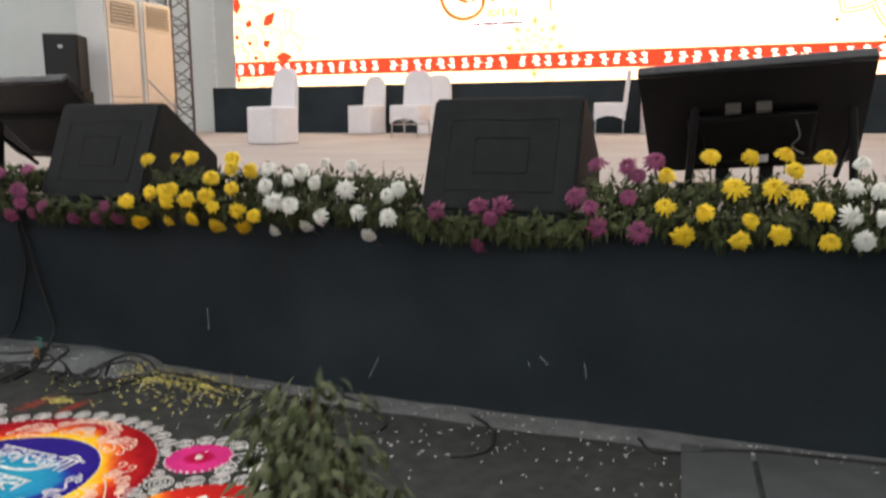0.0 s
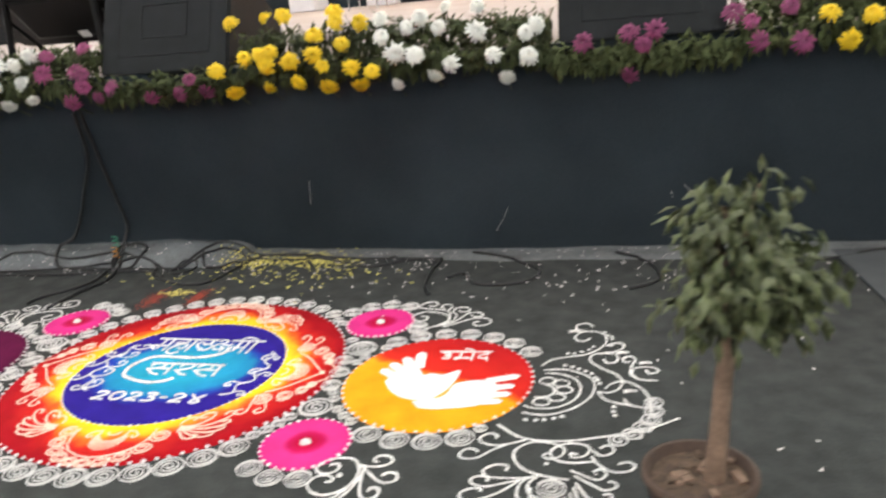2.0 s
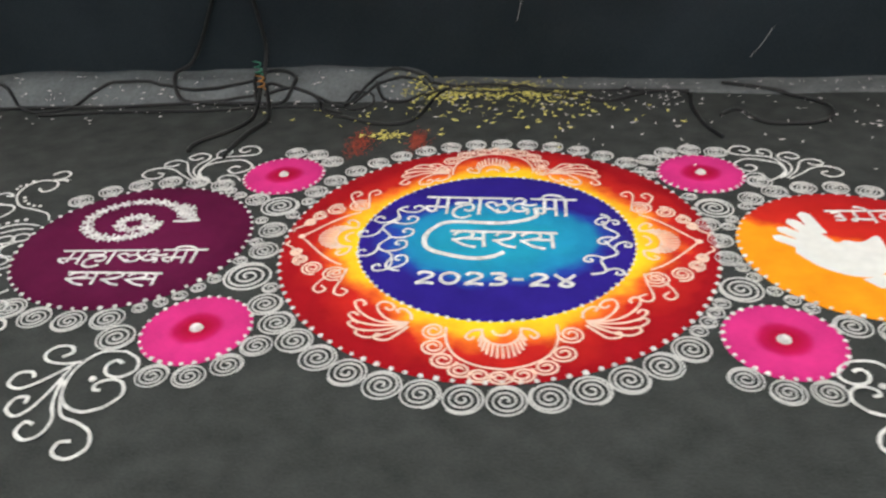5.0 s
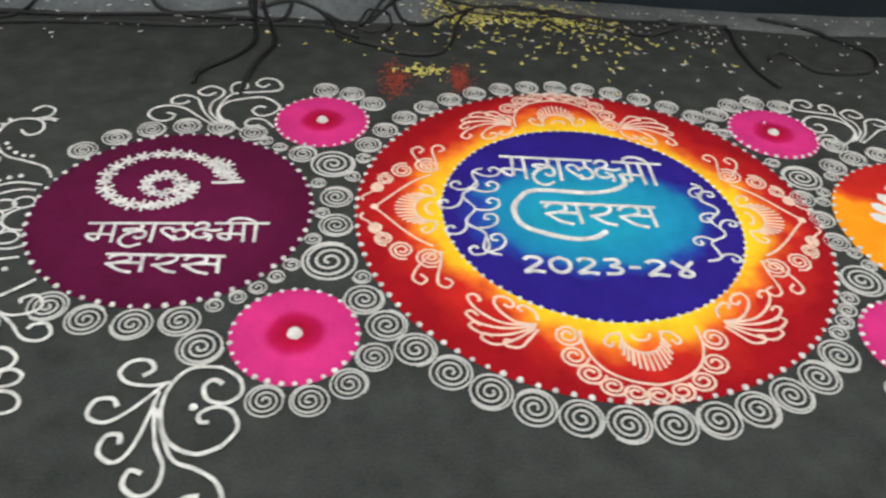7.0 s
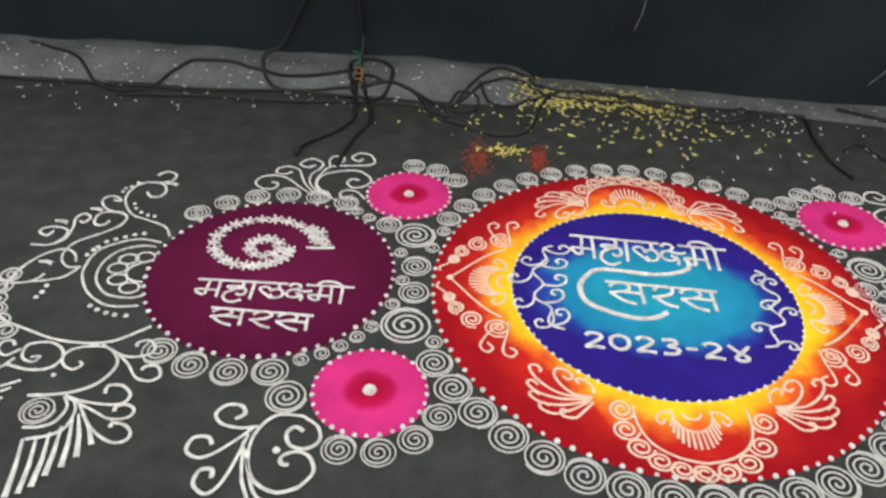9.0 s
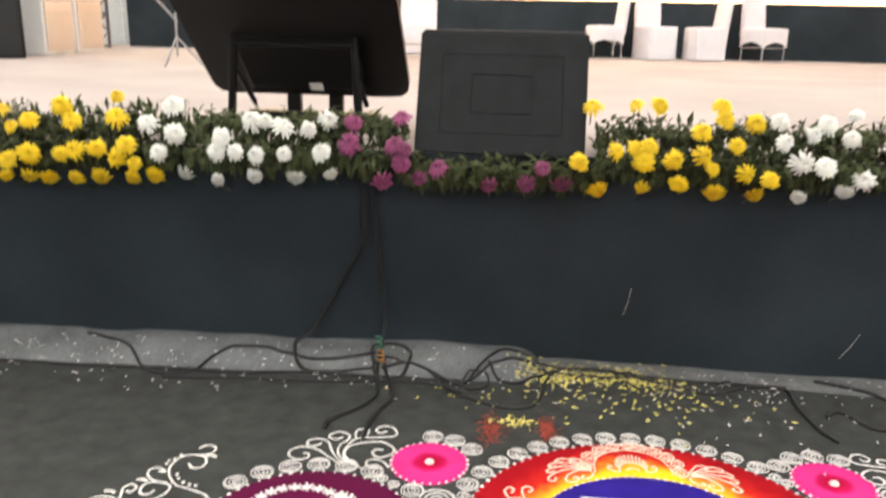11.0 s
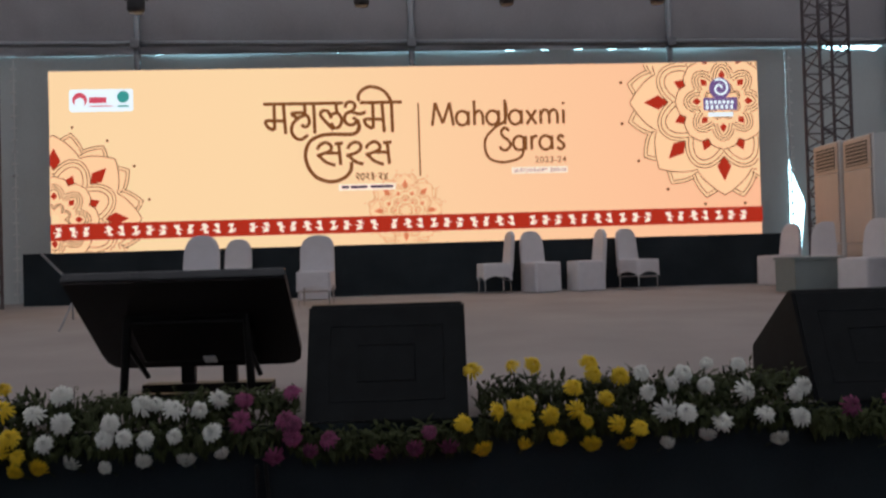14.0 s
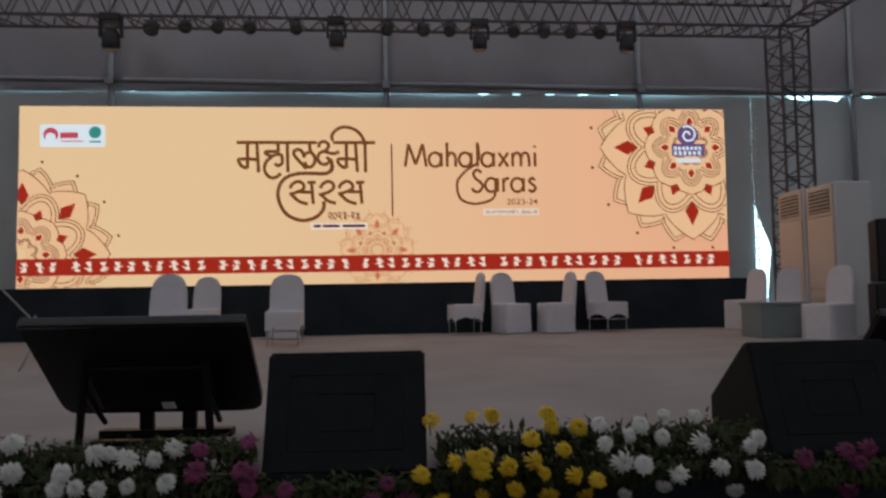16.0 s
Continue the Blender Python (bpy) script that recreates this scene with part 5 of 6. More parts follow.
def litter(name, mat, label, n, spot, seed, ln=0.029):
    """Loose petals lying flat."""
    rng = random.Random(seed)
    g = Mesh()
    for i in range(n):
        x, y, z = spot(rng)
        x, y = on_floor(x, y)
        a, s = rng.uniform(0, 6.28), ln * rng.uniform(0.6, 1.2)
        ca, sa = math.cos(a), math.sin(a)
        q = [(-0.5, 0, 0.004), (0, 0.165, 0.001), (0.5, 0, 0.005), (0, -0.165, 0.001)]
        k = len(g.v)
        g.v += [(x + s * (u * ca - v * sa), y + s * (u * sa + v * ca), z + w + 0.002) for u, v, w in q]
        g.f.append((k, k + 1, k + 2, k + 3))
    solid(name, g, mat, label, "petals", "stuff")


def sheet_z(x, y):
    return 0.002 + ground_z(*on_floor(x, y))


def pile(rng):
    x = rng.choice((rng.gauss(0.2, 0.09), rng.gauss(0.5, 0.1), rng.uniform(0.0, 0.75)))
    y = rng.gauss(0.04, 0.055) - 0.1 * max(0, x - 0.35)
    return x, y, sheet_z(x, y)


def strewn(rng):
    x = rng.uniform(-2.6, 1.1)
    y = rng.gauss(-0.02, 0.1)
    return x, min(y, 0.12), sheet_z(x, min(y, 0.12))


def strewn_right(rng):
    x = rng.uniform(0.6, 3.6)
    y = min(0.08, rng.gauss(-0.12, 0.22))
    return x, y, sheet_z(x, y)


litter("yellow_petals", PETAL_YELLOW, "heap of fallen yellow petals by the stage", 520, pile, 11)
litter("yellow_petals", PETAL_YELLOW, "a few yellow petals dropped on the carpet", 45, lambda r: (r.gauss(-0.02, 0.035), r.gauss(-0.4, 0.02), 0.004), 12)
litter("yellow_petals", PETAL_YELLOW, "yellow petals strewn over the carpet", 90, lambda r: (r.gauss(0.35, 0.4), -0.12 - abs(r.gauss(0, 0.14)), 0.003), 13)
litter("pale_petals", PETAL_PALE, "pale petals strewn along the foot of the stage", 330, strewn, 14, 0.025)
litter("pale_petals", PETAL_PALE, "pale pink petals strewn over carpet and mats", 260, strewn_right, 15, 0.024)
litter("pale_petals", PETAL_PALE, "single pale petals on the dark carpet", 60, lambda r: (r.uniform(1.8, 3.6), r.uniform(-2.6, -0.3), 0.003), 16, 0.022)
for x, y, w, lab in ((-0.11, -0.42, 0.028, "faint smudge of vermilion powder on the carpet"), (0.1, -0.4, 0.022, "small faint smudge of vermilion powder on the carpet")):
    rng = random.Random(int(40 + 100 * x))
    g = Mesh()
    for i in range(420):
        px, py = on_floor(x + rng.gauss(0, 0.8 * w), y - 0.04 + rng.gauss(0, 2.0 * w))
        s, t = rng.uniform(0.0015, 0.005), rng.uniform(0, 6.28)
        g.face([(px + s * math.cos(t + 1.2566 * k), py + s * math.sin(t + 1.2566 * k), 0.0025 + 0.0003 * (i % 7)) for k in range(5)])
    solid("powder_smudge", g, RED_STAIN, lab, "powder", "stuff")
# short scratches on the stage cloth, built as thin pale threads
for x, z0, x1, z1 in ((0.42, 0.42, 0.4, 0.28), (1.47, 0.24, 1.4, 0.11), (2.53, 0.32, 2.54, 0.24), (2.26, 0.3, 2.27, 0.27), (2.32, 0.33, 2.36, 0.29)):
    y0, y1 = skirt_y(x, z0 / 1.04) - 0.004, skirt_y(x1, z1 / 1.04) - 0.004
    solid("loose_thread", Mesh().tube([(x, y0, z0), ((x + x1) / 2 + 0.004, (y0 + y1) / 2 - 0.004, (z0 + z1) / 2), (x1, y1, z1)], 0.0009, 5), PETAL_PALE, "short pale scratch on the black stage cloth", "thread", group="threads")

# ---- potted plant beside the rangoli ----
def potted_plant(x, y):
    rng = random.Random(21)
    th = thing("potted_plant", "small potted fig tree with drooping green leaves on the carpet", "plant", (x, y, 0))
    part("pot", Mesh().lathe([(0.0, 0.004), (0.075, 0.004), (0.085, 0.03), (0.1, 0.11), (0.108, 0.125), (0.108, 0.14), (0.097, 0.14), (0.092, 0.12), (0.0, 0.12)], 28), POT, th, "brown plastic pot", smooth=True)
    g = Mesh()
    g.grid([[(r * math.cos(a), r * math.sin(a), 0.122 + 0.012 * noise.noise((r * 60 * math.cos(a), r * 60 * math.sin(a), 0)) * (r < 0.09)) for a in [2 * math.pi * i / 24 for i in range(25)]] for r in (0.0, 0.03, 0.06, 0.09)])
    part("soil", g, SOIL, th, smooth=True)
    for k in range(14):
        a, r = rng.uniform(0, 6.28), rng.uniform(0.03, 0.085)
        s = rng.uniform(0.01, 0.018)
        part("wood_chip", Mesh().box((-s, -s * 0.5, 0), (s, s * 0.5, s * 0.5), 0.002, pose(r * math.cos(a), r * math.sin(a), 0.124, 0, 10, k * 50)), SOIL if k % 2 else BARK, th)
    trunk = [(0.025, 0.0, 0.11), (0.035, 0.01, 0.22), (0.045, 0.03, 0.34), (0.065, 0.05, 0.46)]
    part("trunk", Mesh().tube(smooth_line(trunk, 5), 0.02, 10, 0.014), BARK, th, "brown wrapped trunk", smooth=True)
    top = Vector(trunk[-1])
    g, boughs = Mesh(), []
    for k in range(19):
        a = k * 2.4 + rng.uniform(-0.3, 0.3)
        reach, rise = rng.uniform(0.03, 0.112), rng.uniform(-0.04, 0.255)
        if rise > 0.18:
            reach *= 0.6
        if k in (3, 9):
            a, reach, rise = 0.3 * (k - 5) / 6, 0.115, 0.06
        start = top + Vector((0, 0, -0.1 * rng.random()))
        tip = start + Vector((reach * math.cos(a), reach * math.sin(a), rise))
        mid = (start + tip) / 2 + Vector((0, 0, 0.05))
        line = smooth_line([tuple(start), tuple(mid), tuple(tip)], 5)
        boughs.append(line)
        part("branch", Mesh().tube(line, 0.006, 6, 0.002), BARK, th)
    n = 0
    for line in boughs:
        for k in range(62):
            p = Vector(line[rng.randrange(3, len(line))]) + Vector((rng.gauss(0, 0.035), rng.gauss(0, 0.035), rng.gauss(0.0, 0.03)))
            out = Vector((p.x - top.x, p.y - top.y, 0))
            d = (out.normalized() if out.length > 0.01 else Vector((1, 0, 0))) * rng.uniform(0.15, 0.6) + Vector((rng.uniform(-0.4, 0.4), rng.uniform(-0.4, 0.4), rng.uniform(-1.4, 0.0)))
            leaf(g, p, d, Vector((rng.uniform(-0.3, 0.3), rng.uniform(-0.3, 0.3), 1)), rng.uniform(0.028, 0.052), rng.uniform(0.007, 0.0125), 0.35)
            n += 1
    fo = part("crown", g, LEAF_PLANT, th, "loose crown of drooping green leaves")
    fo["kind"] = "stuff"
    return th


potted_plant(2.16, -2.05).scale = (1.24, 1.24, 1.29)

# ---- the rangoli on the carpet ----
MAIN, RED_R, BLUE_R = (0.4, -1.115), 0.601, 0.386
RING = (0.391, -1.129)
MAROON, MAROON_R = (-0.656, -1.157), 0.335
SUNSET, SUNSET_R = (1.362, -1.169), 0.313
PINKS, PINK_R = ((-0.329, -0.727), (-0.317, -1.563), (1.03, -0.712), (1.055, -1.562)), 0.132
rangoli = thing("rangoli", "bright rangoli of coloured powder circles and white scrolls on carpet", "rangoli", (0.335, -1.213, 0.0), -1.1)
rangoli.scale = (1.07, 1.09, 1.0)


def disc(name, center, r, mat, z, inner=0.0, turn=0.0, label=""):
    g = Mesh()
    rows = []
    for q in ([inner] if inner else [0.0]) + [inner + (r - inner) * k / 5 for k in range(1, 6)] + [r + 0.004]:
        rows.append([(q * (1 + 0.006 * noise.noise((math.cos(a) * 6, math.sin(a) * 6, r))) * math.cos(a), q * (1 + 0.006 * noise.noise((math.cos(a) * 6, math.sin(a) * 6, r))) * math.sin(a), 0.0 if q > r else 0.0035) for a in [2 * math.pi * i / 72 for i in range(73)]])
    g.grid(rows)
    ob = part(name, g, mat, rangoli, label, smooth=True)
    ob.location = (center[0] - MAIN[0], center[1] - MAIN[1], z)
    ob.rotation_euler.z = radians(turn)
    return ob


def dots(name, center, r, n, size, mat=WHITE_POWDER, z=0.004, a0=0.0, a1=2 * math.pi):
    """A ring of small heaps of powder."""
    g = Mesh()
    for i in range(n):
        a = a0 + (a1 - a0) * (i + 0.12 * random.random()) / n
        s = size * random.uniform(0.8, 1.2)
        c = (center[0] - MAIN[0] + r * math.cos(a), center[1] - MAIN[1] + r * math.sin(a), z)
        g.lathe([(s, 0.0), (s * 0.75, s * 0.5), (0.0, s * 0.7)], 7, c)
    ob = part(name, g, mat, rangoli)
    ob["kind"] = "stuff"
    return ob


def draw(name, lines, w, mat=WHITE_POWDER, z=0.004, origin=(0.0, 0.0), w_end=None):
    """Powder lines given in metres on the floor."""
    g = Mesh()
    for line in lines:
        g.ribbon([(p[0] + origin[0] - MAIN[0], p[1] + origin[1] - MAIN[1]) for p in line], w, w * 0.3, z, w_end)
    return part(name, g, mat, rangoli)


disc("red_ring", RING, RED_R, RED_RING, 0.002, BLUE_R - 0.01, label="red powder ring fading to yellow inside")
disc("blue_disc", RING, BLUE_R, BLUE_DISC, 0.0022, label="blue powder disc with a turquoise middle")
disc("maroon_disc", MAROON, MAROON_R, MAROON_DISC, 0.002, label="maroon powder disc")
disc("sunset_disc", SUNSET, SUNSET_R, SUNSET_DISC, 0.002, turn=-28, label="orange and red powder disc")
for c in PINKS:
    disc("pink_disc", c, PINK_R, PINK_DISC, 0.002, label="hot pink powder disc with a dark red middle")
    g = Mesh().lathe([(0.017, 0.0), (0.014, 0.007), (0.005, 0.013), (0.0, 0.014)], 10, (c[0] - MAIN[0], c[1] - MAIN[1], 0.005))
    part("white_center", g, WHITE_POWDER, rangoli, smooth=True)
    dots("dot_rim", c, PINK_R, 30, 0.0062)
dots("dot_rim", RING, RED_R, 104, 0.007)
dots("dot_rim", RING, BLUE_R, 92, 0.0058)
dots("dot_rim", MAROON, MAROON_R, 58, 0.0068)
dots("dot_rim", SUNSET, SUNSET_R, 56, 0.0062)

# spirals round every disc, each a copy of one coil
random.seed(5)
coil_line = [((0.1 + 0.9 * i / 44) * math.cos(0.4 * i), (0.1 + 0.9 * i / 44) * math.sin(0.4 * i)) for i in range(45)]
coil_line += [(math.cos(0.4 * 44 + 0.3 * i), math.sin(0.4 * 44 + 0.3 * i)) for i in range(1, 17)]
small_line = [((0.15 + 0.85 * i / 24) * math.cos(0.4 * i), (0.15 + 0.85 * i / 24) * math.sin(0.4 * i)) for i in range(25)]
small_line += [(math.cos(0.4 * 24 + 0.3 * i), math.sin(0.4 * 24 + 0.3 * i)) for i in range(1, 16)]
coil = Mesh().ribbon(coil_line, 0.108, 0.06, 0.0).data("spiral", WHITE_POWDER)
small_coil = Mesh().ribbon(small_line, 0.19, 0.06, 0.0).data("spiral", WHITE_POWDER)
DISCS = [(*RING, RED_R), (*MAROON, MAROON_R), (*SUNSET, SUNSET_R)] + [(*c, PINK_R) for c in PINKS]
laid = []


def spiral(x, y, r, force=False):
    if not force:
        if any(math.hypot(x - a, y - b) < q + 0.88 * r for a, b, q in DISCS):
            return
        if any(math.hypot(x - a, y - b) < 0.9 * (r + q) for a, b, q in laid):
            return
    if not force and any((x - a) * u > 0.085 and (y - c) * v > 0.0 and math.hypot(x - a, y - c) < 0.2 for (a, c), u, v in zip(PINKS, (-1, -1, 1, 1), (1, -1, 1, -1))):
        return
    laid.append((x, y, r))
    ob = part("spiral", coil if r > 0.033 else small_coil, None, rangoli)
    ob.location = (x - MAIN[0], y - MAIN[1], 0.003)
    ob.rotation_euler.z = random.uniform(0, 6.28)
    s = r * 0.93
    ob.scale = (s * (1 if random.random() < 0.5 else -1), s, 0.06)


for x, y, r in ((-0.282, -0.943, 0.062), (-0.262, -1.332, 0.068), (-0.264, -1.089, 0.044), (-0.256, -1.203, 0.044), (1.026, -0.943, 0.058), (1.008, -1.362, 0.056), (0.99, -1.04, 0.036), (1.006, -1.13, 0.036), (1.006, -1.22, 0.036), (-0.503, -1.603, 0.05)):
    spiral(x, y, r, True)
for i in range(45):
    a = -math.pi / 2 + 2 * math.pi * (i + 0.5) / 45
    r = 0.047 if math.sin(a) < 0.1 else 0.038
    spiral(RING[0] + (RED_R + r + 0.008) * math.cos(a), RING[1] + (RED_R + r + 0.008) * math.sin(a), r)
for c, q, n, sign in ((MAROON, MAROON_R, 25, -1), (SUNSET, SUNSET_R, 24, 1)):
    for i in range(n):
        a = math.pi / 2 + 2 * math.pi * (i + 0.5) / n
        if sign * math.cos(a) > (0.86 if math.sin(a) > 0 else 0.6):
            continue
        r = 0.045 if math.sin(a) < 0 else 0.04
        spiral(c[0] + (q + r + 0.006) * math.cos(a), c[1] + (q + r + 0.006) * math.sin(a), r)
for c in PINKS:
    for i in range(13):
        a = 2 * math.pi * (i + 0.3) / 13
        spiral(c[0] + (PINK_R + 0.045) * math.cos(a), c[1] + (PINK_R + 0.045) * math.sin(a), 0.04)
for ring in ((*RING, RED_R + 0.03, 0.022), (*MAROON, MAROON_R + 0.028, 0.02), (*SUNSET, SUNSET_R + 0.028, 0.02)):
    for i in range(90):
        a = 2 * math.pi * i / 90
        if ring[0] == MAROON[0] and math.cos(a) < -0.6 or ring[0] == SUNSET[0] and math.cos(a) > 0.6:
            continue
        spiral(ring[0] + ring[2] * math.cos(a), ring[1] + ring[2] * math.sin(a), ring[3])

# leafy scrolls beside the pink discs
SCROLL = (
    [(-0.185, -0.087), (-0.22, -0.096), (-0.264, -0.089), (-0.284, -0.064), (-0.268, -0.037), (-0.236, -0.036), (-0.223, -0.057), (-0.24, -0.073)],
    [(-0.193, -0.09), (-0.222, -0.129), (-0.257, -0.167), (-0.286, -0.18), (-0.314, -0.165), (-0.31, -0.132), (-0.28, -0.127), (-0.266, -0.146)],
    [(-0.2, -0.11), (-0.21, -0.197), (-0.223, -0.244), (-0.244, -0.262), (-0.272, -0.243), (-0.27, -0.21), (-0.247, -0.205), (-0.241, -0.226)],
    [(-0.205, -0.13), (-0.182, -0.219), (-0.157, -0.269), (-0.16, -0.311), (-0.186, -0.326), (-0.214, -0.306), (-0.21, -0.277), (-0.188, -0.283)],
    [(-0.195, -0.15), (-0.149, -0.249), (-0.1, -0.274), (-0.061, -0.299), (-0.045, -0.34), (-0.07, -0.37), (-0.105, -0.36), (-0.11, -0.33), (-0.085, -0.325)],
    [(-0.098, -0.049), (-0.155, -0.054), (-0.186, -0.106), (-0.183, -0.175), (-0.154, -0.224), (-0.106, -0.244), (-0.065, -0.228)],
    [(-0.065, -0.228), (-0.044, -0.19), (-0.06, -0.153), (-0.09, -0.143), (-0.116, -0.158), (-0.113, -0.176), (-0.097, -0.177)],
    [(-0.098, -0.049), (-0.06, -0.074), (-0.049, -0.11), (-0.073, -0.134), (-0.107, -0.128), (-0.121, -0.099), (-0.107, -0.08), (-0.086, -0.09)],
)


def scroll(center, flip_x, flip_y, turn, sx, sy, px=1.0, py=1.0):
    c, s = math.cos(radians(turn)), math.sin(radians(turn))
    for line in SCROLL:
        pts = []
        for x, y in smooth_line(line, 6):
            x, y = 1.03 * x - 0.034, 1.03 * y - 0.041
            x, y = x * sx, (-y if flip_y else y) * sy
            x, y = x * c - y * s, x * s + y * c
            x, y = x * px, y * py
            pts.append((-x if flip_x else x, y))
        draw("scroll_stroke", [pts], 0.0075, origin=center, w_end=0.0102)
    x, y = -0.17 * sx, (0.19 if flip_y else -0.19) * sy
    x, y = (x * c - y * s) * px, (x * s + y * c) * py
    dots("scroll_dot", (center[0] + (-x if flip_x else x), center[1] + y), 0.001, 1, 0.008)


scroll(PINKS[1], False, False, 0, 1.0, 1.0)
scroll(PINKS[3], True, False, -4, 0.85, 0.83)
HIGH_SCROLL = (
    [(-0.299, -0.047), (-0.355, 0.001), (-0.4, 0.041), (-0.449, 0.055), (-0.489, 0.035), (-0.495, -0.001), (-0.461, -0.029), (-0.429, -0.021), (-0.424, 0.007), (-0.446, 0.014)],
    [(-0.292, -0.039), (-0.336, 0.014), (-0.359, 0.061), (-0.378, 0.101), (-0.418, 0.116), (-0.447, 0.097), (-0.444, 0.07), (-0.416, 0.067), (-0.398, 0.084)],
    [(-0.279, -0.034), (-0.324, 0.023), (-0.33, 0.08), (-0.309, 0.119), (-0.311, 0.155), (-0.35, 0.175), (-0.376, 0.155), (-0.38, 0.133), (-0.353, 0.119), (-0.331, 0.137)],
    [(-0.266, -0.042), (-0.304, 0.016), (-0.301, 0.084), (-0.275, 0.135), (-0.204, 0.15), (-0.15, 0.163), (-0.139, 0.19), (-0.161, 0.228), (-0.2, 0.233), (-0.219, 0.203), (-0.196, 0.181), (-0.179, 0.199)],
    [(-0.28, 0.134), (-0.291, 0.174), (-0.279, 0.201), (-0.251, 0.202), (-0.242, 0.174), (-0.262, 0.163)],
)
HIGH_LOOP = (
    [(-0.217, -0.069), (-0.269, -0.026), (-0.302, 0.026), (-0.292, 0.079), (-0.243, 0.108), (-0.19, 0.12), (-0.155, 0.101), (-0.132, 0.069), (-0.144, 0.033), (-0.179, 0.014), (-0.206, 0.04), (-0.194, 0.066), (-0.17, 0.063)],
    [(-0.133, -0.047), (-0.166, -0.007), (-0.203, -0.003), (-0.217, -0.028), (-0.197, -0.048), (-0.176, -0.032)],
)
for c, q, size in ((PINKS[0], 1, 1.0), (PINKS[2], -1, 0.88)):
    for line in HIGH_SCROLL + HIGH_LOOP:
        draw("scroll_stroke", [[(q * size * x, size * y) for x, y in smooth_line(line, 6)]], 0.0068, origin=c, w_end=0.0085)

# the peacock-like end scrolls, mirrored at both ends
NECK = (
    [(0.331, 0.114), (0.361, 0.159), (0.42, 0.185), (0.478, 0.206), (0.52, 0.254), (0.54, 0.304), (0.534, 0.36), (0.502, 0.388), (0.452, 0.382), (0.43, 0.343), (0.44, 0.313), (0.464, 0.309), (0.485, 0.331)],
    [(0.467, 0.39), (0.434, 0.408), (0.433, 0.443), (0.463, 0.459), (0.483, 0.445), (0.49, 0.428)],
    [(0.509, 0.213), (0.561, 0.223), (0.595, 0.255), (0.598, 0.286), (0.573, 0.296), (0.543, 0.275), (0.567, 0.275)],
)
BODY = (
    [(0.519, -0.05), (0.55, -0.056), (0.58, -0.031), (0.593, 0.01), (0.581, 0.056), (0.537, 0.098), (0.499, 0.139), (0.488, 0.181), (0.507, 0.208), (0.556, 0.213), (0.58, 0.191), (0.571, 0.149), (0.543, 0.145), (0.534, 0.169)],
    [(0.701, 0.029), (0.649, 0.034), (0.619, 0.067), (0.624, 0.127), (0.636, 0.168), (0.622, 0.194), (0.597, 0.18), (0.602, 0.15), (0.618, 0.156)],
    [(0.638, 0.043), (0.624, 0.077), (0.636, 0.111), (0.677, 0.119), (0.703, 0.107), (0.705, 0.088), (0.678, 0.075), (0.669, 0.098)],
    [(0.519, -0.05), (0.539, -0.094), (0.573, -0.114), (0.624, -0.128)],
)
SWEEP = (
    [(0.75, -0.191), (0.674, -0.246), (0.598, -0.282), (0.53, -0.305), (0.449, -0.329), (0.366, -0.333), (0.306, -0.317), (0.256, -0.275), (0.238, -0.257)],
    [(0.327, -0.333), (0.282, -0.356), (0.245, -0.366), (0.205, -0.352), (0.199, -0.327), (0.222, -0.306), (0.246, -0.317), (0.242, -0.332)],
    [(0.282, -0.356), (0.242, -0.388), (0.206, -0.428), (0.17, -0.435), (0.153, -0.416), (0.17, -0.388), (0.196, -0.391), (0.203, -0.405)],
    [(0.476, -0.394), (0.456, -0.388), (0.464, -0.408), (0.495, -0.396), (0.503, -0.356), (0.457, -0.34), (0.419, -0.357), (0.401, -0.388), (0.416, -0.422), (0.462, -0.433), (0.519, -0.422)],
)
TAIL = (
    [(0.356, -0.394), (0.346, -0.404), (0.359, -0.42), (0.384, -0.412), (0.399, -0.392), (0.4, -0.37), (0.384, -0.353), (0.349, -0.341), (0.308, -0.343), (0.274, -0.373), (0.266, -0.409), (0.284, -0.454), (0.321, -0.484), (0.369, -0.5), (0.421, -0.508)],
    [(0.338, -0.499), (0.295, -0.511), (0.231, -0.514), (0.2, -0.503), (0.198, -0.478), (0.226, -0.456), (0.256, -0.46), (0.254, -0.485)],
    [(0.329, -0.505), (0.26, -0.534), (0.215, -0.553), (0.176, -0.545), (0.17, -0.523), (0.19, -0.51), (0.213, -0.516), (0.211, -0.533)],
    [(0.3, -0.515), (0.245, -0.579), (0.187, -0.613), (0.155, -0.606), (0.153, -0.584), (0.173, -0.566), (0.201, -0.563), (0.201, -0.577)],
    [(0.339, -0.503), (0.319, -0.533), (0.326, -0.573), (0.352, -0.591), (0.386, -0.596)],
    [(0.315, -0.509), (0.297, -0.539), (0.296, -0.585), (0.319, -0.61), (0.364, -0.626)],
)
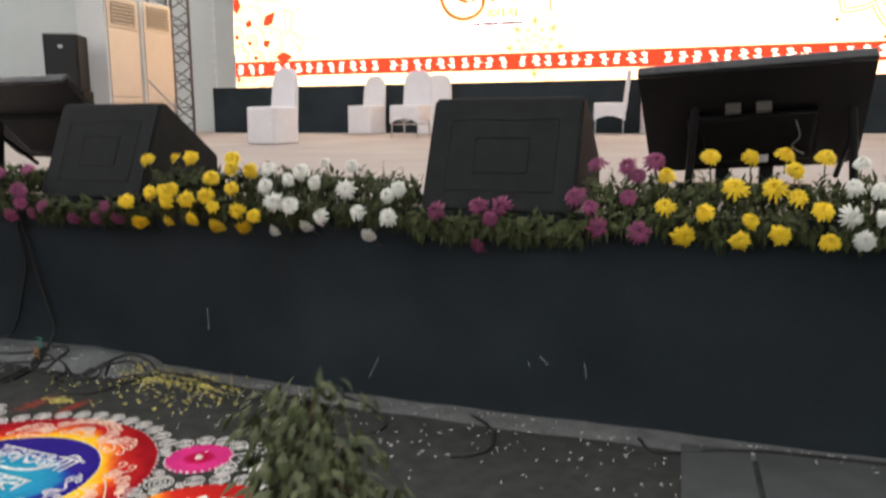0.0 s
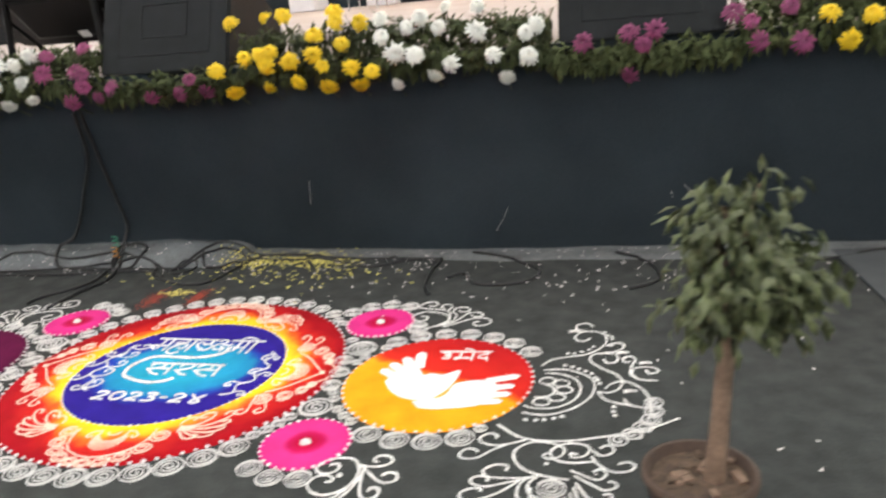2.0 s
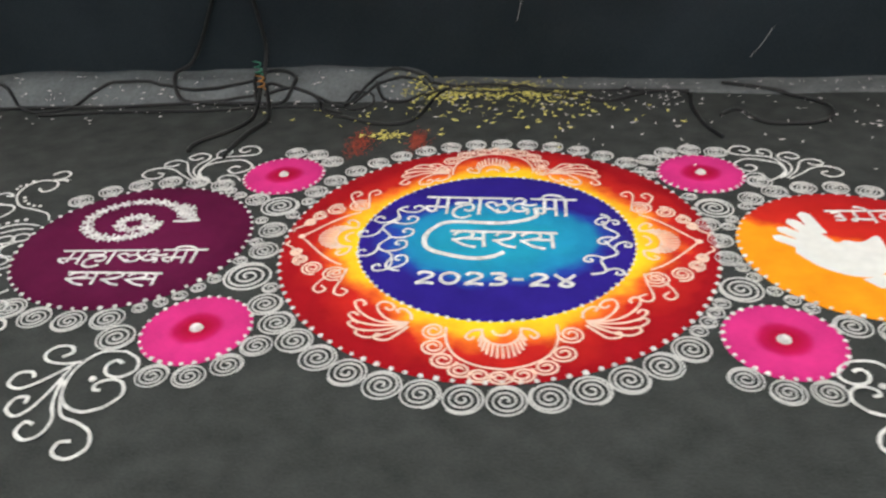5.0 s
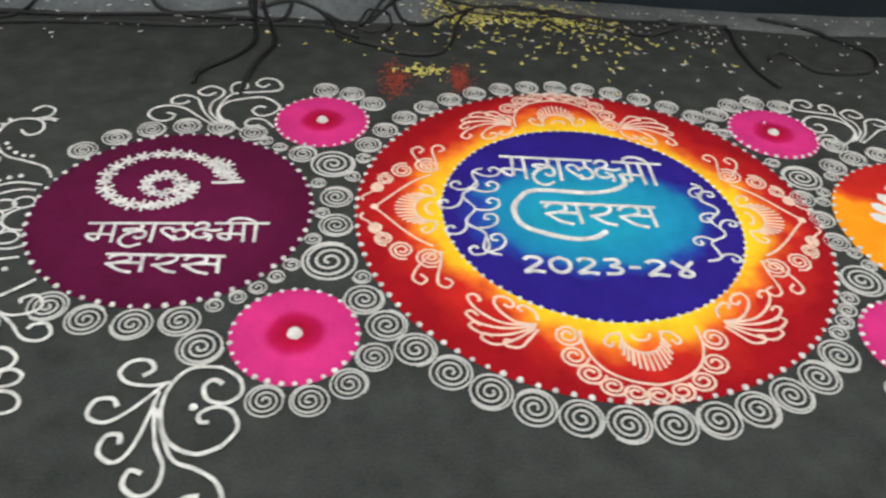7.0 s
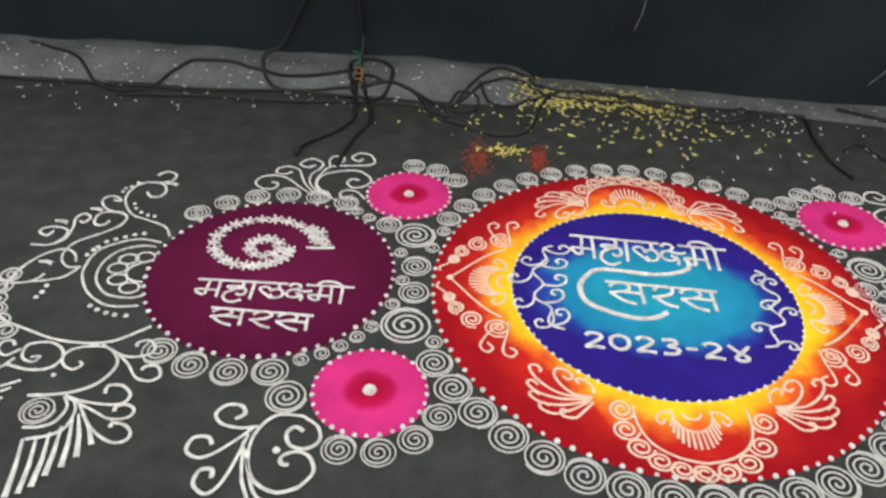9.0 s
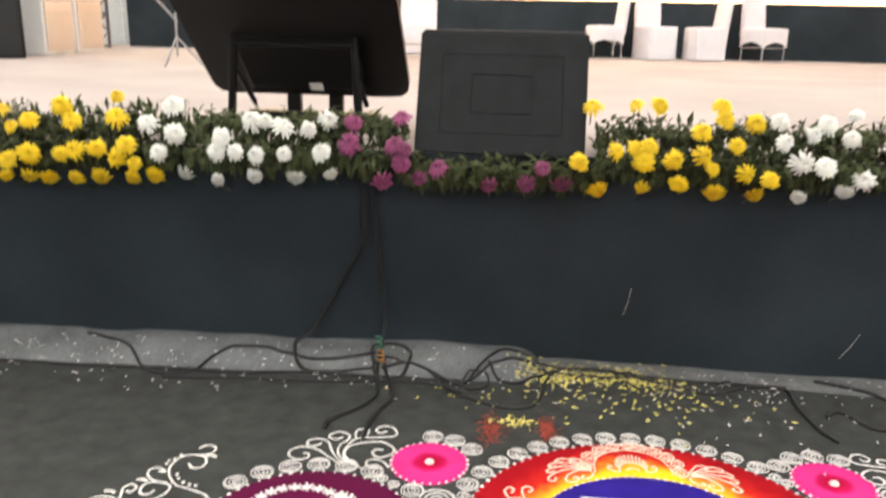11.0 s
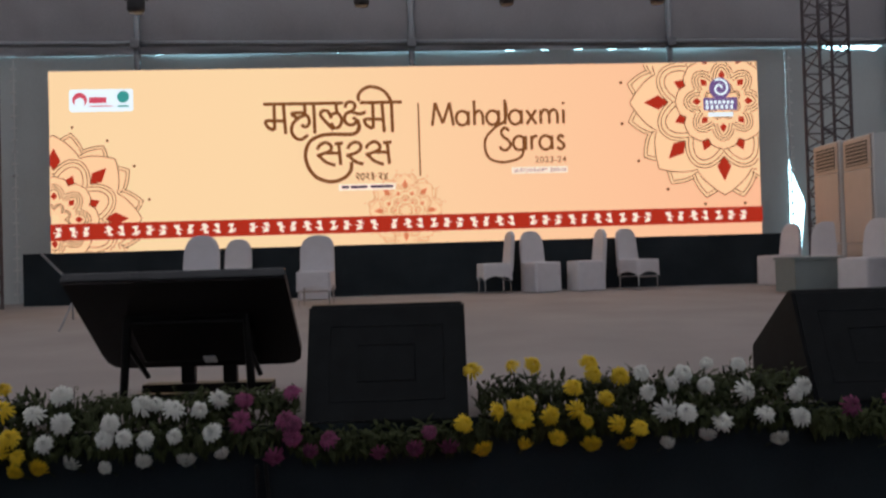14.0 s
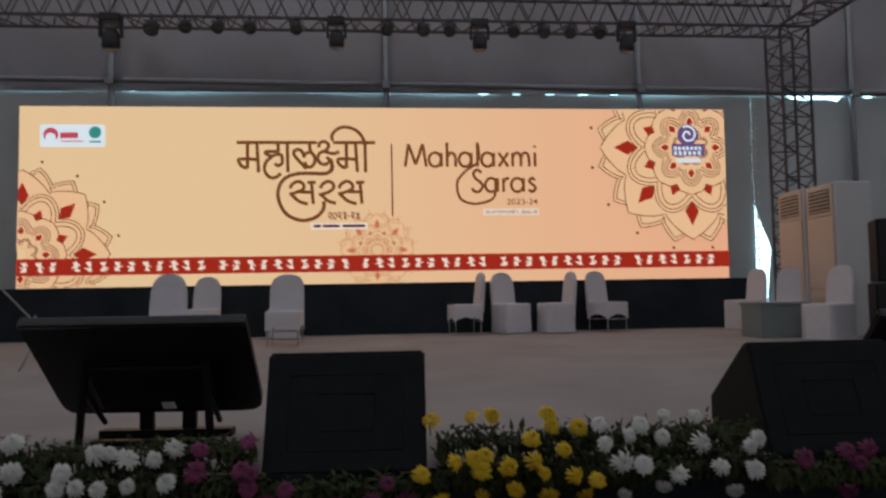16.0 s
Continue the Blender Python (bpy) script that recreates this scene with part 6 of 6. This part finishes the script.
FAR_FRONDS = (
    [(0.46, -0.466), (0.502, -0.492), (0.532, -0.502), (0.551, -0.477), (0.538, -0.455), (0.516, -0.469)],
    [(0.47, -0.49), (0.52, -0.527), (0.548, -0.544), (0.576, -0.529), (0.572, -0.509), (0.555, -0.508)],
    [(0.475, -0.52), (0.507, -0.577), (0.536, -0.59), (0.564, -0.576), (0.56, -0.558), (0.543, -0.563)],
    [(0.512, -0.4), (0.529, -0.433), (0.568, -0.465), (0.61, -0.457), (0.623, -0.432), (0.605, -0.418), (0.58, -0.43)],
    [(0.512, -0.37), (0.538, -0.395), (0.567, -0.376), (0.567, -0.352), (0.547, -0.345), (0.532, -0.362)],
    [(0.54, -0.032), (0.559, 0.002), (0.595, 0.02), (0.632, 0), (0.661, -0.044), (0.675, -0.1), (0.672, -0.16)],
    [(0.598, -0.092), (0.617, -0.126), (0.665, -0.14)],
)
MEDALLION = (
    [(0.343, 0.084), (0.407, 0.092), (0.46, 0.068), (0.503, 0.023), (0.506, -0.054), (0.483, -0.11), (0.44, -0.161), (0.373, -0.196), (0.3, -0.186)],
    [(0.35, 0.062), (0.394, 0.061), (0.444, 0.031), (0.466, -0.023), (0.459, -0.083), (0.432, -0.126), (0.392, -0.155), (0.333, -0.159), (0.302, -0.145)],
    [(0.36, -0.013), (0.382, -0.034), (0.384, -0.068), (0.358, -0.09), (0.326, -0.093)],
)
PETALS = [(0.361, 0.012), (0.403, -0.002), (0.416, -0.044), (0.396, -0.091), (0.352, -0.12)]
DOT_ROWS = [(0.524, 0.002), (0.517, 0.026), (0.509, 0.04), (0.497, 0.066), (0.477, 0.082), (0.455, 0.096), (0.433, 0.11), (0.408, 0.119), (0.42, -0.202), (0.397, -0.214), (0.369, -0.223), (0.345, -0.227), (0.315, -0.227), (0.568, -0.139), (0.567, -0.165), (0.572, -0.187)]
NECK_DOTS = [(0.56, 0.324), (0.559, 0.343), (0.545, 0.355), (0.533, 0.38), (0.497, 0.263), (0.483, 0.241), (0.459, 0.221), (0.434, 0.209), (0.412, 0.207), (0.395, -0.443)]
SMALL_LEAVES = [(0.425, 0.387), (0.593, 0.219), (0.666, 0.146), (0.616, -0.044)]
FEATHERS = (
    [(0.277, -0.544), (0.244, -0.585), (0.22, -0.625)],
    [(0.285, -0.548), (0.257, -0.604), (0.237, -0.659)],
    [(0.291, -0.564), (0.27, -0.628), (0.256, -0.688)],
    [(0.305, -0.586), (0.289, -0.65), (0.279, -0.711)],
    [(0.322, -0.604), (0.303, -0.674), (0.293, -0.739)],
    [(0.343, -0.62), (0.322, -0.691), (0.31, -0.757)],
    [(0.369, -0.627), (0.347, -0.7), (0.331, -0.768)],
)
FEATHERS_EAST = (
    [(0.363, -0.551), (0.368, -0.61), (0.37, -0.658)],
    [(0.375, -0.588), (0.381, -0.64), (0.384, -0.685)],
    [(0.398, -0.598), (0.402, -0.655), (0.405, -0.706)],
    [(0.413, -0.598), (0.418, -0.67), (0.425, -0.742)],
    [(0.434, -0.594), (0.436, -0.655), (0.437, -0.712)],
    [(0.45, -0.58), (0.456, -0.632), (0.456, -0.68)],
    [(0.463, -0.562), (0.471, -0.612), (0.473, -0.659)],
    [(0.471, -0.539), (0.484, -0.588), (0.487, -0.633)],
)
for center, sx in ((SUNSET, 1), (MAROON, -1)):
    wide = 0.037 if sx > 0 else 0.0
    for line in NECK + BODY + SWEEP + FAR_FRONDS:
        draw("end_scroll_stroke", [[(x * sx, y) for x, y in smooth_line(line, 6)]], 0.0068, origin=center, w_end=0.0088)
    for line in TAIL:
        draw("end_scroll_stroke", [[(x * sx + wide, y) for x, y in smooth_line(line, 6)]], 0.0068, origin=center, w_end=0.0088)
    for line in MEDALLION:
        draw("medallion_arc", [[(x * sx, y) for x, y in smooth_line(line, 6)]], 0.007, origin=center)
    for x, y in PETALS:
        draw("medallion_petal", [[(x * sx + 0.026 * math.cos(b), y + 0.022 * math.sin(b)) for b in [2 * math.pi * i / 18 for i in range(19)]]], 0.0065, origin=center)
    for name, spots, r in (("medallion_dots", DOT_ROWS, 0.0075), ("neck_dots", NECK_DOTS, 0.0065)):
        g = Mesh()
        for x, y in spots:
            g.lathe([(r, 0.0), (0.75 * r, 0.003), (0.0, 0.0045)], 7, (center[0] - MAIN[0] + sx * x, center[1] - MAIN[1] + y, 0.004))
        part(name, g, WHITE_POWDER, rangoli)["kind"] = "stuff"
    for x, y in SMALL_LEAVES:
        draw("small_leaf", [[(sx * (x - 0.02), y - 0.004), (sx * x, y + 0.003), (sx * (x + 0.022), y)]], 0.017, origin=center, w_end=0.006)
    for k in range(6):
        a = -0.95 + 1.0 * k / 5
        spiral(center[0] + sx * (0.44 + 0.245 * math.cos(a)), center[1] - 0.12 + 0.24 * math.sin(a), 0.03, True)
    hub = (0.378 + wide, -0.548)
    spiral(center[0] + sx * hub[0], center[1] + hub[1], 0.04, True)
    if sx > 0:
        for line in FEATHERS_EAST:
            draw("feather_line", [line], 0.0065, origin=center, w_end=0.0115)
    else:
        for line in FEATHERS:
            draw("feather_line", [[(-x, y) for x, y in line]], 0.006, origin=center, w_end=0.0125)

# cream lace on the red ring
def mini(cx, cy, r, sx=1, turns=1.7):
    n, r = 22, 1.6 * r
    return [(cx + sx * r * (1 - 0.8 * i / n) * math.cos(turns * 2 * math.pi * i / n), cy + r * (1 - 0.8 * i / n) * math.sin(turns * 2 * math.pi * i / n)) for i in range(n + 1)]


def polar(theta, u, v):
    """A point u along and v outward on the ring at the given angle."""
    a = theta - u / 0.48
    return (v * math.cos(a), v * math.sin(a))


def arc_points(rx, ry, v0, n=24, a0=0.0, a1=math.pi):
    return [(rx * math.cos(a0 + (a1 - a0) * i / n), v0 + ry * math.sin(a0 + (a1 - a0) * i / n)) for i in range(n + 1)]


def fan(lines, half, v0, v1, n):
    """A half round with rays standing on it."""
    lines.append(arc_points(half, v1 - v0 - 0.05, v0))
    lines.append(arc_points(half * 0.45, 0.018, v0 + 0.004, 10))
    for i in range(n):
        b = math.pi * (0.1 + 0.8 * i / (n - 1))
        lines.append([(half * math.cos(b), v0 + (v1 - v0 - 0.05) * math.sin(b)), (1.18 * half * math.cos(b), v0 + (v1 - v0) * math.sin(b) ** 0.7)])
    for q in (-1, 1):
        lines.append(smooth_line([(q * half, v0), (q * half * 1.5, v0 + 0.008), (q * half * 1.75, v0 + 0.03), (q * half * 1.5, v0 + 0.042), (q * half * 1.35, v0 + 0.028)], 5))


def lace(theta, lines, w=0.0066):
    g = Mesh()
    for line in lines:
        g.ribbon([polar(radians(theta), u, v) for u, v in line], w, 0.002, 0.0062)
    part("lace_motif", g, PALE_POWDER, rangoli, "cream powder lace on the red ring").location = (RING[0] - MAIN[0], RING[1] - MAIN[1], 0.0)


# round arches with a row of coils at the near and the far side
for theta in (-86, 93):
    lines = [smooth_line([(q * 0.15, 0.425), (q * 0.132, 0.475), (q * 0.098, 0.522), (q * 0.05, 0.549), (0.0, 0.56)], 6) for q in (-1, 1)]
    fan(lines, 0.052, 0.418, 0.525, 13)
    for d, v, r in ((-20, 0.47, 0.024), (-15, 0.527, 0.022), (-9.5, 0.562, 0.02), (-4, 0.58, 0.019), (1, 0.585, 0.018), (5.5, 0.58, 0.018), (10, 0.566, 0.019), (14.5, 0.54, 0.021), (18.5, 0.5, 0.022), (21, 0.445, 0.024)):
        lines.append(mini(d * 0.00838, v, r * 0.86, 1 if d < 0 else -1, 2.0))
    lace(theta, lines)
# pointed arches with coils and hooks at the two ends
for theta in (180, -1):
    lines = []
    fan(lines, 0.062, 0.405, 0.505, 14)
    for q in (-1, 1):
        lines.append(smooth_line([(0.0, 0.556), (q * 0.04, 0.522), (q * 0.09, 0.488), (q * 0.13, 0.462), (q * 0.165, 0.435)], 6))
        lines.append(smooth_line([(q * 0.02, 0.585), (q * 0.035, 0.59), (q * 0.05, 0.572), (q * 0.075, 0.556), (q * 0.11, 0.533)], 5))
        for d, v, r in ((8.5, 0.556, 0.013), (13, 0.543, 0.017), (18.5, 0.512, 0.023), (24, 0.458, 0.027)):
            lines.append(mini(q * d * 0.00838, v, r * 0.86, q, 2.2))
        for hook in ([(22, 0.435), (25, 0.485), (29, 0.527), (32, 0.523), (31.5, 0.503), (29, 0.506)], [(23, 0.425), (28, 0.448), (34, 0.487), (37, 0.478), (36, 0.457), (33.5, 0.464)]):
            lines.append(smooth_line([(q * d * 0.00838, v) for d, v in hook], 5))
    lace(theta, lines)
    g = Mesh().lathe([(0.011, 0.0), (0.008, 0.004), (0.0, 0.006)], 9, (*polar(radians(theta), 0, 0.556), 0.0062))
    part("lace_dot", g, PALE_POWDER, rangoli).location = (RING[0] - MAIN[0], RING[1] - MAIN[1], 0.0)
# plumes between the arches, each rooted beside a round arch; degrees along the ring and radius
PLUME = (
    [(0, 0.44), (8, 0.475), (16, 0.478), (21, 0.464), (20.5, 0.446), (18, 0.448), (18, 0.458)],
    [(0, 0.445), (7, 0.488), (13, 0.508), (17, 0.505), (17, 0.49), (14.5, 0.49)],
    [(0, 0.45), (5, 0.498), (10, 0.527), (14, 0.528), (14, 0.512), (12, 0.511)],
    [(0, 0.455), (3, 0.505), (6, 0.538), (9.5, 0.542), (10, 0.526), (8, 0.522)],
    [(-1, 0.455), (0, 0.492), (1, 0.52), (4, 0.53), (5, 0.516), (3.3, 0.51)],
    [(0, 0.44), (5, 0.456), (10, 0.451), (14, 0.436), (15, 0.415), (12, 0.404), (9, 0.412), (9.5, 0.426), (11.5, 0.425)],
    [(0, 0.43), (2, 0.41), (6, 0.402), (7.5, 0.415), (5.5, 0.422)],
)
for root, way in ((-116, 1), (-59, -1), (112, -1), (68, 1)):
    lines = [smooth_line([(way * d * 0.00838, v) for d, v in line], 6) for line in PLUME]
    lace(root, lines, 0.0072)

# white creepers at the sides of the blue disc
def tendril(x, y, angle, size, flip):
    """An open hook that springs from a stem."""
    c, q = math.cos(radians(angle)) * size, math.sin(radians(angle)) * size
    hook = smooth_line([(0, 0), (0.35, 0.3 * flip), (0.75, 0.34 * flip), (1.0, 0.08 * flip), (0.84, -0.16 * flip), (0.62, -0.08 * flip), (0.68, 0.08 * flip)], 5)
    return [(x + a * c - b * q, y + a * q + b * c) for a, b in hook]


for first, last, r0, hooks in ((149, 216, 0.325, 9), (23, -38, 0.318, 6)):
    stem = []
    for i in range(31):
        b, r = radians(first + (last - first) * i / 30), r0 + 0.016 * math.sin(i * 0.75)
        stem.append((r * math.cos(b), r * math.sin(b)))
    lines = [stem]
    for i in range(hooks):
        x, y = stem[2 + (26 * i) // (hooks - 1)]
        outward = math.degrees(math.atan2(y, x))
        way = 1 if i % 2 else -1
        lines.append(tendril(x, y, outward + (35 if way > 0 else 215), 0.075 if hooks > 6 else 0.055, way))
    draw("creeper", lines, 0.0075, origin=MAIN, z=0.0065)


def floor_word(letters, a, b, height, w, headline=True):
    """A word written along the line from a to b, with letters below it of the given height."""
    groups, width = word(letters, headline)
    dx, dy = (b[0] - a[0]) / width, (b[1] - a[1]) / width
    ln = math.hypot(b[0] - a[0], b[1] - a[1])
    nx, ny = -dy * width / ln, dx * width / ln
    for k, group in enumerate(groups):
        out = [[(a[0] + dx * u + nx * height * (v - 1), a[1] + dy * u + ny * height * (v - 1)) for u, v in s] for s in group]
        draw("written_letter", out, w, z=0.0064 + 0.0006 * (k % 2))


floor_word(TITLE, (0.177, -0.887), (0.63, -0.903), 0.103, 0.0102)
floor_word(SECOND, (0.265, -1.093), (0.565, -1.101), 0.084, 0.0108)
floor_word("2 0 2 3 - 2 4", (0.185, -1.303), (0.61, -1.31), 0.058, 0.0112, False)
draw("written_swoosh", [smooth_line([(0.506, -0.963), (0.5, -1.01), (0.411, -1.045), (0.261, -1.04), (0.212, -1.074), (0.191, -1.127), (0.206, -1.186), (0.266, -1.22), (0.334, -1.237), (0.385, -1.227), (0.416, -1.204)], 7)], 0.0155, z=0.0068)
floor_word(TITLE, (-0.835, -1.222), (-0.416, -1.206), 0.07, 0.0086)
floor_word(SECOND, (-0.765, -1.33), (-0.5, -1.329), 0.059, 0.0088)
floor_word("u me da", (1.33, -0.965), (1.515, -0.962), 0.07, 0.009)
# a coil of small plain star marks over the writing
spots = []
for i in range(22):
    a, f = radians(-8 - 15.5 * i), i / 21
    r = 0.078 + 0.06 * min(1.0, f * 1.7) + 0.02 * max(0.0, f - 0.75)
    spots.append((-0.712 + 1.06 * r * math.cos(a), -1.052 + 0.93 * r * math.sin(a)))
spots += [(-0.703 + 0.043 * math.cos(0.698 * i), -1.06 + 0.04 * math.sin(0.698 * i)) for i in range(9)]
spots += [(-0.588 + 0.006 * i + 0.02 * (i % 2), -0.955 - 0.014 * i) for i in range(6)]
for cx, cy in spots:
    j, r = random.uniform(-0.5, 0.5), random.uniform(0.019, 0.025)
    draw("small_mark", [[(cx - r * math.cos(b + j), cy - r * math.sin(b + j)), (cx + r * math.cos(b + j), cy + r * math.sin(b + j))] for b in (0.2, 1.25, 2.3)], 0.0078, z=0.0066)
draw("small_mark", [[(-0.585, -1.047), (-0.545, -1.044), (-0.505, -1.037)]], 0.011, z=0.0066)

# two pale plain hand shapes, palm and fingers, in the sunset disc
g = Mesh()


def blade(pts):
    n = len(pts)
    cx, cy = sum(p[0] for p in pts) / n, sum(p[1] for p in pts) / n
    k = len(g.v)
    z = 0.0058 + 0.00002 * k
    g.v.append((cx - MAIN[0], cy - MAIN[1], z + 0.0004))
    g.v.extend((x - MAIN[0], y - MAIN[1], z) for x, y in pts)
    g.f.extend((k, k + 1 + i, k + 1 + (i + 1) % n) for i in range(n))


def long_blade(a, b, w):
    """A long shape from a to b with a round tip."""
    dx, dy = b[0] - a[0], b[1] - a[1]
    d = math.hypot(dx, dy)
    ox, oy = -dy / d * w, dx / d * w
    blade([(a[0] - ox, a[1] - oy), (b[0] - 0.9 * ox, b[1] - 0.9 * oy), (b[0] + dx / d * w * 0.8, b[1] + dy / d * w * 0.8), (b[0] + 0.9 * ox, b[1] + 0.9 * oy), (a[0] + ox, a[1] + oy)])


blade(smooth_line([(1.203, -1.130), (1.255, -1.051), (1.303, -1.133), (1.332, -1.124), (1.372, -1.133), (1.424, -1.099), (1.422, -1.173), (1.403, -1.241), (1.361, -1.296), (1.294, -1.299), (1.229, -1.258), (1.186, -1.189)], 4))
for a, b in [((1.216, -1.157), (1.161, -1.113)), ((1.231, -1.119), (1.183, -1.068)), ((1.250, -1.090), (1.220, -1.025)), ((1.278, -1.092), (1.264, -0.984))]:
    long_blade(a, b, 0.0205)
blade(smooth_line([(1.311, -1.314), (1.363, -1.312), (1.410, -1.260), (1.430, -1.192), (1.520, -1.167), (1.567, -1.208), (1.539, -1.316), (1.407, -1.356), (1.339, -1.351)], 4))
for a, b in [((1.527, -1.174), (1.618, -1.137)), ((1.528, -1.223), (1.609, -1.203)), ((1.516, -1.269), (1.603, -1.254)), ((1.508, -1.307), (1.582, -1.300))]:
    long_blade(a, b, 0.0185)
part("hand_motif", g, MOTIF_POWDER, rangoli, "two white hand shapes in powder")
